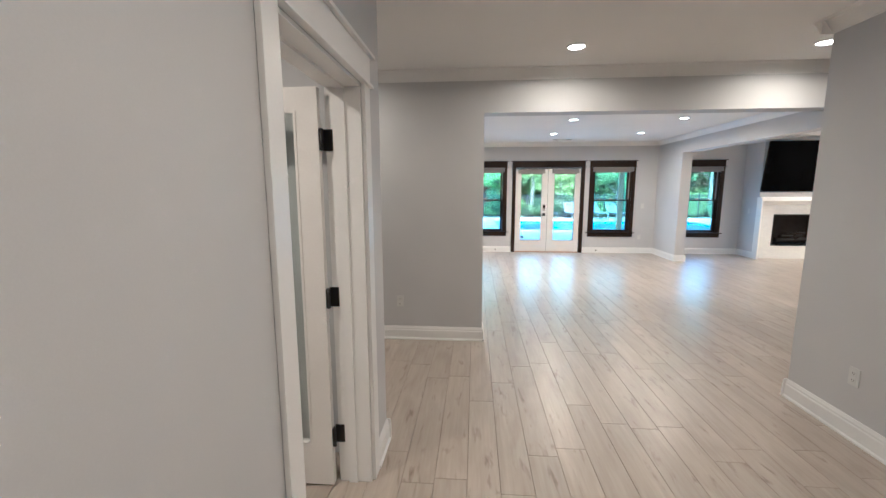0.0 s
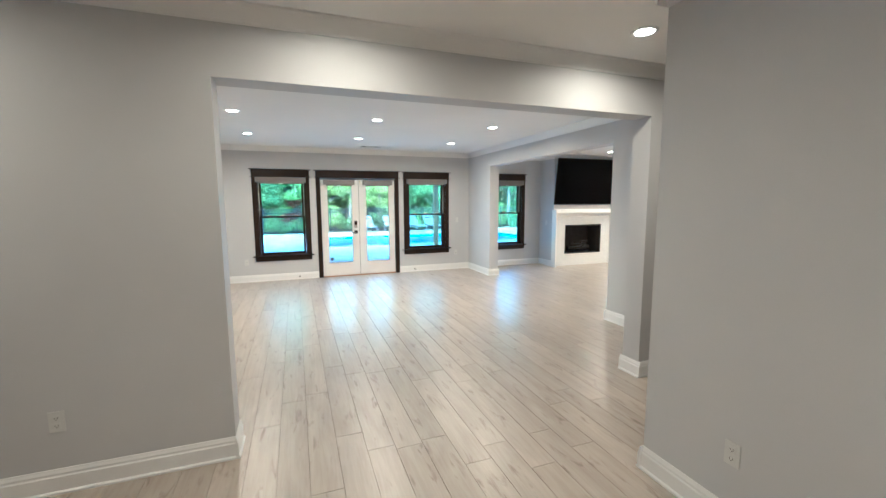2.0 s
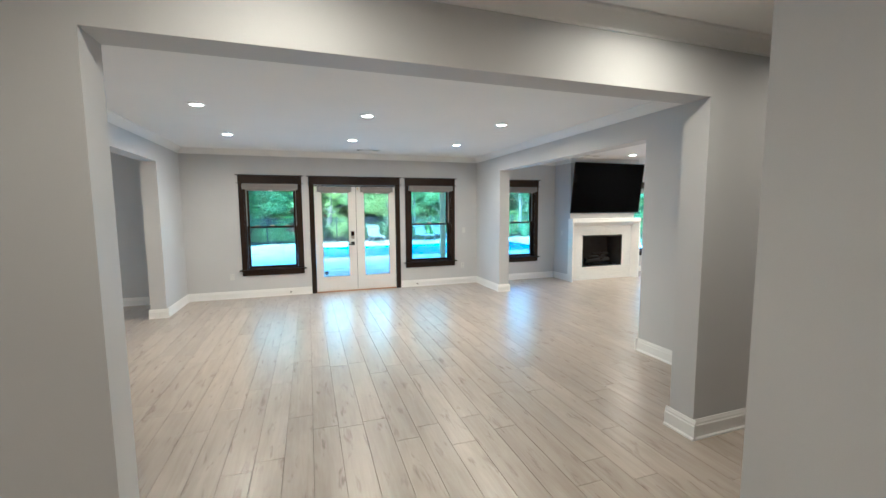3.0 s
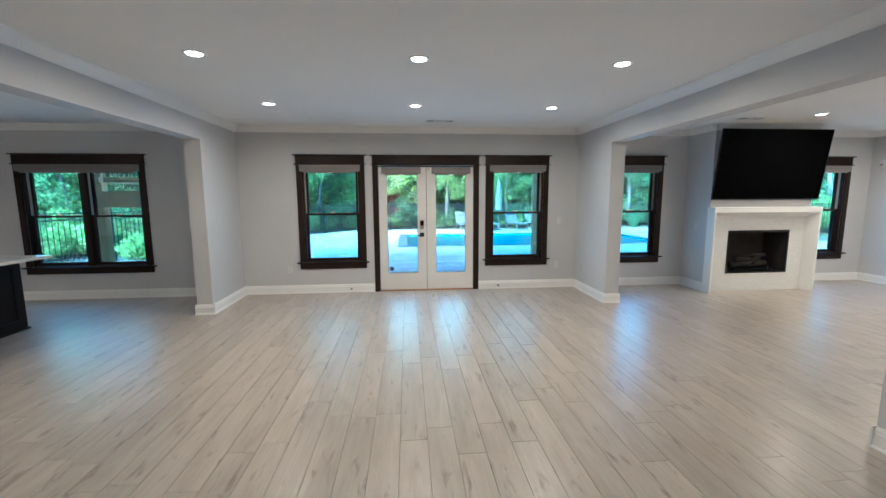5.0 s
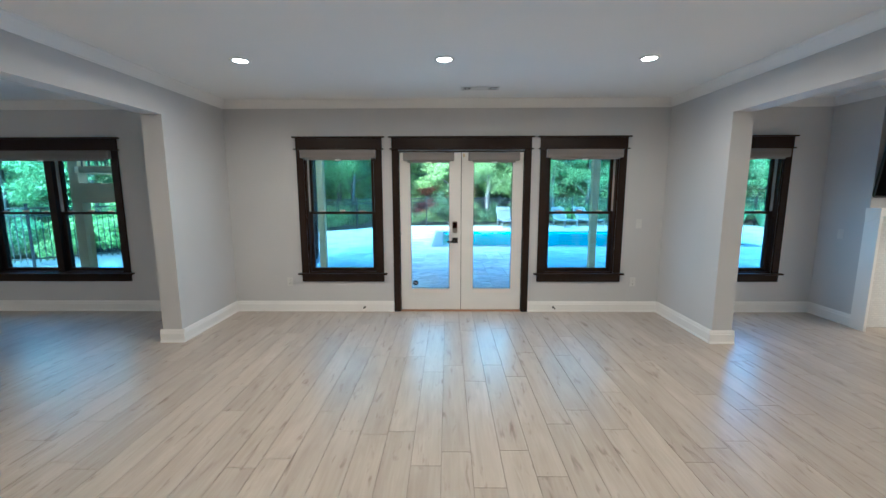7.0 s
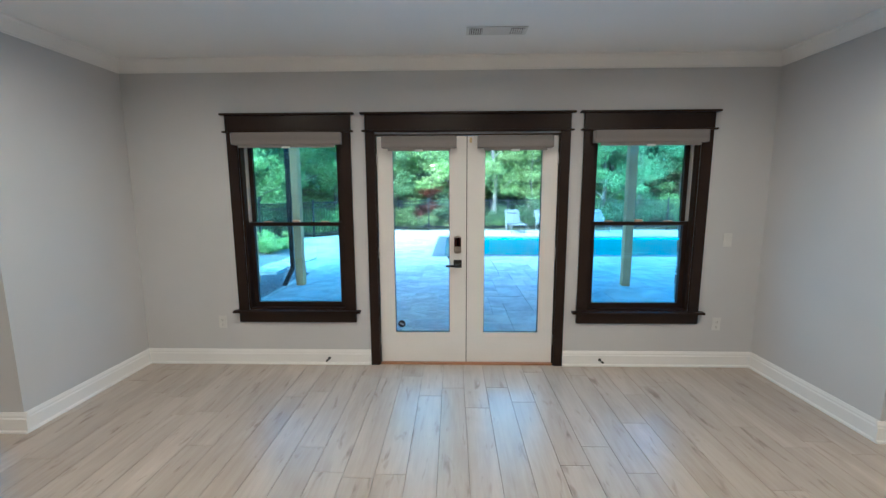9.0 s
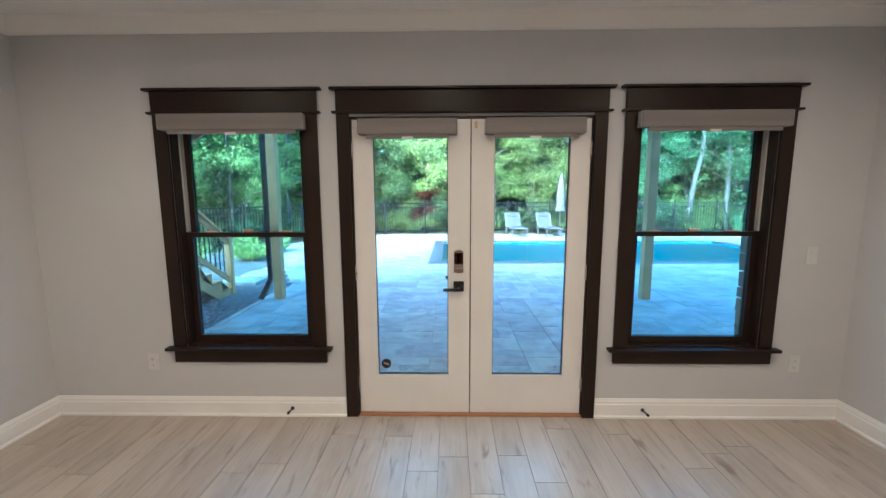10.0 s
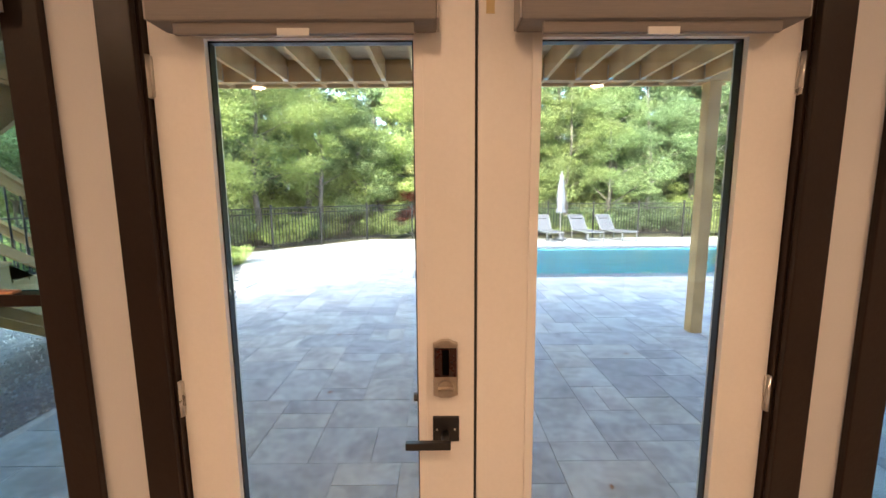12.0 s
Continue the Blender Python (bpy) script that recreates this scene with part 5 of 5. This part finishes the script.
def grass_clump(x, y, s):
    g = np.random.default_rng(int(x * 10))
    n = 420
    a, lean, hh = g.uniform(0, 6.28, n), g.uniform(0.1, 0.75, n), g.uniform(0.6, 1.1, n) * s
    base = np.stack([np.cos(a) * 0.12 * s, np.sin(a) * 0.12 * s, np.zeros(n)], 1)
    mid = base + np.stack([np.cos(a) * lean * hh * 0.35, np.sin(a) * lean * hh * 0.35, hh * 0.65], 1)
    tip = base + np.stack([np.cos(a) * lean * hh, np.sin(a) * lean * hh, hh * (1.0 - 0.35 * lean)], 1)
    w = np.stack([-np.sin(a), np.cos(a), np.zeros(n)], 1) * 0.012
    v = np.stack([base - w, base + w, mid + w, mid - w, tip], 1).reshape(-1, 3)
    f = []
    for k in range(n):
        f += [(5 * k, 5 * k + 1, 5 * k + 2, 5 * k + 3), (5 * k + 3, 5 * k + 2, 5 * k + 4)]
    me = bpy.data.meshes.new("ornamental_grass")
    me.from_pydata(v.tolist(), [], f)
    me.materials.append(LEAF_C)
    ob = tagged(new("ornamental_grass", me), "arching clump of ornamental grass", "grass", "grass clumps")
    ob.location = (x, y, GR)


def broadleaf_plant(x, y, z):
    """A rosette of wide pointed leaves on short stalks."""
    p_ = thing("broadleaf_plant", (x, y, z), "light green broad-leaved plant beside the house", "plant")
    g = random.Random(8)
    for k in range(11):
        a, ln, w = k * 2.4, g.uniform(0.34, 0.5), g.uniform(0.09, 0.13)
        side, out = Vector((-math.sin(a), math.cos(a), 0)), Vector((math.cos(a), math.sin(a), 0))
        bm = bmesh.new()
        rows = []
        for q in range(7):
            f = q / 6
            c = out * (0.05 + ln * f * 0.8) + Vector((0, 0, 0.12 + 0.42 * f - 0.3 * f * f + 0.05 * (k % 3)))
            half = w * math.sin(math.pi * min(0.04 + f * 0.96, 0.995)) ** 0.7
            rows.append([bm.verts.new(c + side * half * e + Vector((0, 0, 0.25 * half * abs(e)))) for e in (-1, -0.5, 0, 0.5, 1)])
        for r0, r1 in zip(rows, rows[1:]):
            for e in range(4):
                bm.faces.new((r0[e], r0[e + 1], r1[e + 1], r1[e])).smooth = True
        lf_ = part("leaf", bm, LEAF_B, p_)
        part("stalk", rod(bmesh.new(), (0, 0, 0), tuple(out * 0.06 + Vector((0, 0, 0.13 + 0.05 * (k % 3)))), 0.008, 0.005, 6), LEAF_C, lf_)


broadleaf_plant(-3.75, 11.0, PATIO - 0.05)
for x, y, s in ((14.6, 25.0, 1.0), (16.2, 24.7, 1.25), (17.2, 24.3, 1.2), (18.1, 23.4, 1.1)):
    grass_clump(x, y, s)
wl = thing("garden_wall", (17.4, 22.3, GR), "low pale stone garden wall", "garden wall")
for r in range(3):
    for k in range(5):
        part("block", boxes((-0.8 + k * 0.42 + 0.2 * (r % 2), -0.8 + k * 0.42 + 0.2 * (r % 2) + 0.41, -0.15, 0.15, 0.17 * r, 0.17 * r + 0.165), bevel=0.012), PAVER, wl)
part("capstone", boxes((-0.85, 1.5, -0.19, 0.19, 0.511, 0.57), bevel=0.01), PAVER, wl)
# stone bench past the fence
bench = thing("stone_bench", (-0.1, 27.6, GR), "low tan stone garden bench beyond the fence", "bench")
part("seat", boxes((-0.75, 0.75, -0.22, 0.22, 0.48, 0.58), bevel=0.015), GROUT, bench)
for x in (-0.55, 0.55):
    part("leg", boxes((x - 0.12, x + 0.12, -0.18, 0.18, 0, 0.48), bevel=0.015), GROUT, bench)
# neighbour's house glimpsed through the trees
nh = thing("neighbour_house", (8.0, 52.0, GR), "distant pale house glimpsed between trees", "house")
part("wall", boxes((-6, 6, -4, 4, 0, 6.0)), BRICK_FAR, nh)
bm = bmesh.new()
vs = [bm.verts.new(c) for c in ((-6.4, -4.4, 6), (6.4, -4.4, 6), (6.4, 4.4, 6), (-6.4, 4.4, 6), (-6.4, 0, 8.6), (6.4, 0, 8.6))]
for f in ((0, 1, 5, 4), (2, 3, 4, 5), (0, 4, 3), (1, 2, 5), (3, 2, 1, 0)):
    bm.faces.new([vs[i] for i in f])
part("roof", bm, ROOFING, nh)
for x in (-4, -1.5, 1.5, 4):
    for z in (1.0, 3.8):
        wdw = part("window", boxes((x - 0.5, x + 0.5, -4.06, -4.001, z, z + 1.5)), SCREEN, nh)
        part("frame", sash_frame(x - 0.58, x + 0.58, z - 0.08, z + 1.58, -4.08, -4.0, 0.08, 0.08, 0.08), TRIM, wdw)
# far woods beyond the trees
g = random.Random(77)
cl = []
for k in range(760):
    a = radians(g.uniform(-75, 75))
    d = g.uniform(52, 66)
    cl.append((4 + d * math.sin(a), 8 + d * math.cos(a), g.uniform(0, 15) * g.uniform(0.3, 1), g.uniform(1.8, 3.4)))
far = tagged(new("far_woods", leaf_mesh("far_woods", cl, 45, 0.55, FAR_GREEN, 78)), "distant dense green woods", "woods", "", "stuff")
# fallen leaves on the patio
for k in range(7):
    bm = bmesh.new()
    vs = [bm.verts.new(c) for c in ((-0.03, 0, 0.004), (0, 0.016, 0.010), (0.032, 0, 0.006), (0, -0.016, 0.011))]
    bm.faces.new(vs)
    o = tagged(new("fallen_leaf", mesh_of("fallen_leaf", bm, LEAF_DRY)) if k == 0 else new("fallen_leaf", first.data), "dry brown fallen leaf on the paving", "leaf", "fallen leaves")
    first = o if k == 0 else first
    o.matrix_world = pose(rng.uniform(-0.5, 6), rng.uniform(11.2, 16.5), PATIO + 0.003, 0, 0, rng.uniform(0, 360))

# ---- pieces of the floors, last ----
floor = setting("floor", boxes((WEST, EAST, SOUTH, BACK + 0.1, -0.0115, -0.0045)), GROOVE, "whitewashed oak plank floor with fine grooves", "floor")
PW, PL = 0.1785, 1.22


def plank_bm(bm, x, y, ln):
    a, c = 0.0008, 0.0018
    lo = [(x + a, y + a), (x + PW - a, y + a), (x + PW - a, y + ln - a), (x + a, y + ln - a)]
    hi = [(x + c, y + c), (x + PW - c, y + c), (x + PW - c, y + ln - c), (x + c, y + ln - c)]
    return [(*p_, -0.0035) for p_ in lo] + [(*p_, 0.0) for p_ in hi]


QUADS = [(4, 5, 6, 7), (0, 1, 5, 4), (1, 2, 6, 5), (2, 3, 7, 6), (3, 0, 4, 7)]
pm = bpy.data.meshes.new("plank")
pm.from_pydata(plank_bm(None, 0, 0, PL), [], QUADS)
pm.materials.append(PLANK)
rv, rf, count = [], [], 0
ncol = int((EAST - WEST) / PW) + 1
for i in range(ncol):
    x = 1.862 + (i - int((1.862 - WEST) / PW) - 1) * PW
    if x < WEST - PW or x > EAST:
        continue
    y = SOUTH - rng.random() * PL
    while y < BACK:
        if 0.3 < x < 4.0 and 2.2 < y < 9.0 and count < 300 and SOUTH <= y and y + PL <= BACK + 0.08:
            part("plank", pm, PLANK, floor).location = (x, y, 0)
            count += 1
        else:
            ya, yb = max(y, SOUTH), min(y + PL, BACK + 0.02)
            if yb - ya > 0.02:
                b = len(rv)
                rv += plank_bm(None, x, ya, yb - ya)
                rf += [tuple(b + q for q in f) for f in QUADS]
        y += PL
me = bpy.data.meshes.new("planks")
me.from_pydata(rv, [], rf)
me.materials.append(PLANK_REST)
rest = new("planks", me)
rest.parent = floor
tagged(rest, "", "", "", "stuff")

patio = setting("patio", boxes((PATIO_X[0], POOL[0] - 0.34, *PATIO_Y, PATIO - 0.12, PATIO - 0.012), (POOL[1] + 0.34, PATIO_X[1], *PATIO_Y, PATIO - 0.12, PATIO - 0.012), (POOL[0] - 0.34, POOL[1] + 0.34, PATIO_Y[0], POOL[2] - 0.34, PATIO - 0.12, PATIO - 0.012), (POOL[0] - 0.34, POOL[1] + 0.34, POOL[3] + 0.34, PATIO_Y[1], PATIO - 0.12, PATIO - 0.012)), GROUT, "silver travertine patio in a mixed-size pattern", "patio")
wedge = bmesh.new()
corner = [(-0.951, 15.0), (-0.951, 24.4), (-2.1, 23.3), (-3.3, 22.0), (-3.7, 20.9)]
rings = [[wedge.verts.new((*c, z)) for c in corner] for z in (PATIO - 0.12, PATIO - 0.012)]
wedge.faces.new(rings[1])
wedge.faces.new(rings[0][::-1])
for i in range(5):
    wedge.faces.new((rings[0][i], rings[0][(i + 1) % 5], rings[1][(i + 1) % 5], rings[1][i]))
setting("patio_wing", wedge, GROUT, "travertine patio spreading towards the fence", "patio")
M = 0.203
PATIO_X = (PATIO_X[0] - 14 * M, PATIO_X[1])
nx, ny = int((PATIO_X[1] - PATIO_X[0]) / M), int((PATIO_Y[1] - PATIO_Y[0]) / M)
used = np.zeros((nx, ny), bool)
for i in range(nx):
    for j in range(ny):
        cx, cy = PATIO_X[0] + (i + 0.5) * M, PATIO_Y[0] + (j + 0.5) * M
        if POOL[0] - 0.34 < cx < POOL[1] + 0.34 and POOL[2] - 0.34 < cy < POOL[3] + 0.34:
            used[i, j] = True
        # the left edge widens towards the fence, which rounds the far corner
        if cx < -0.95 and (cx < -0.95 - (cy - 15.0) * 0.46 or cy > 25.6 + cx * 1.08 or cx < -3.75):
            used[i, j] = True
sizes = [(3, 2), (2, 2), (2, 3), (2, 1), (1, 2), (1, 1)]
weights = [6, 4, 2, 3, 1, 0.6]
paver_mesh = {}
pv, pf, pcount = [], [], 0


def paver_verts(x, y, w, h, z):
    a, c = 0.001, 0.0032
    lo = [(x + a, y + a), (x + w - a, y + a), (x + w - a, y + h - a), (x + a, y + h - a)]
    hi = [(x + c, y + c), (x + w - c, y + c), (x + w - c, y + h - c), (x + c, y + h - c)]
    return [(*p_, z - 0.006) for p_ in lo] + [(*p_, z) for p_ in hi]


for j in range(ny):
    for i in range(nx):
        if used[i, j]:
            continue
        fits = [(s, w) for s, w in zip(sizes, weights) if i + s[0] <= nx and j + s[1] <= ny and not used[i:i + s[0], j:j + s[1]].any()]
        (w, h) = rng.choices([f[0] for f in fits], [f[1] for f in fits])[0]
        used[i:i + w, j:j + h] = True
        x, y, z = PATIO_X[0] + i * M, PATIO_Y[0] + j * M, PATIO + rng.uniform(-0.0015, 0.0015)
        if -0.9 < x < 6.5 and y < 16.2 and pcount < 300:
            if (w, h) not in paver_mesh:
                pm = bpy.data.meshes.new("paver")
                pm.from_pydata(paver_verts(0, 0, w * M, h * M, 0), [], QUADS)
                pm.materials.append(PAVER)
                paver_mesh[(w, h)] = pm
            part("paver", paver_mesh[(w, h)], PAVER, patio).location = (x, y, z)
            pcount += 1
        else:
            b = len(pv)
            pv += paver_verts(x, y, w * M, h * M, z)
            pf += [tuple(b + q for q in f) for f in QUADS]
me = bpy.data.meshes.new("pavers")
me.from_pydata(pv, [], pf)
me.materials.append(PAVER_REST)
rest = new("pavers", me)
rest.parent = patio
tagged(rest, "", "", "", "stuff")
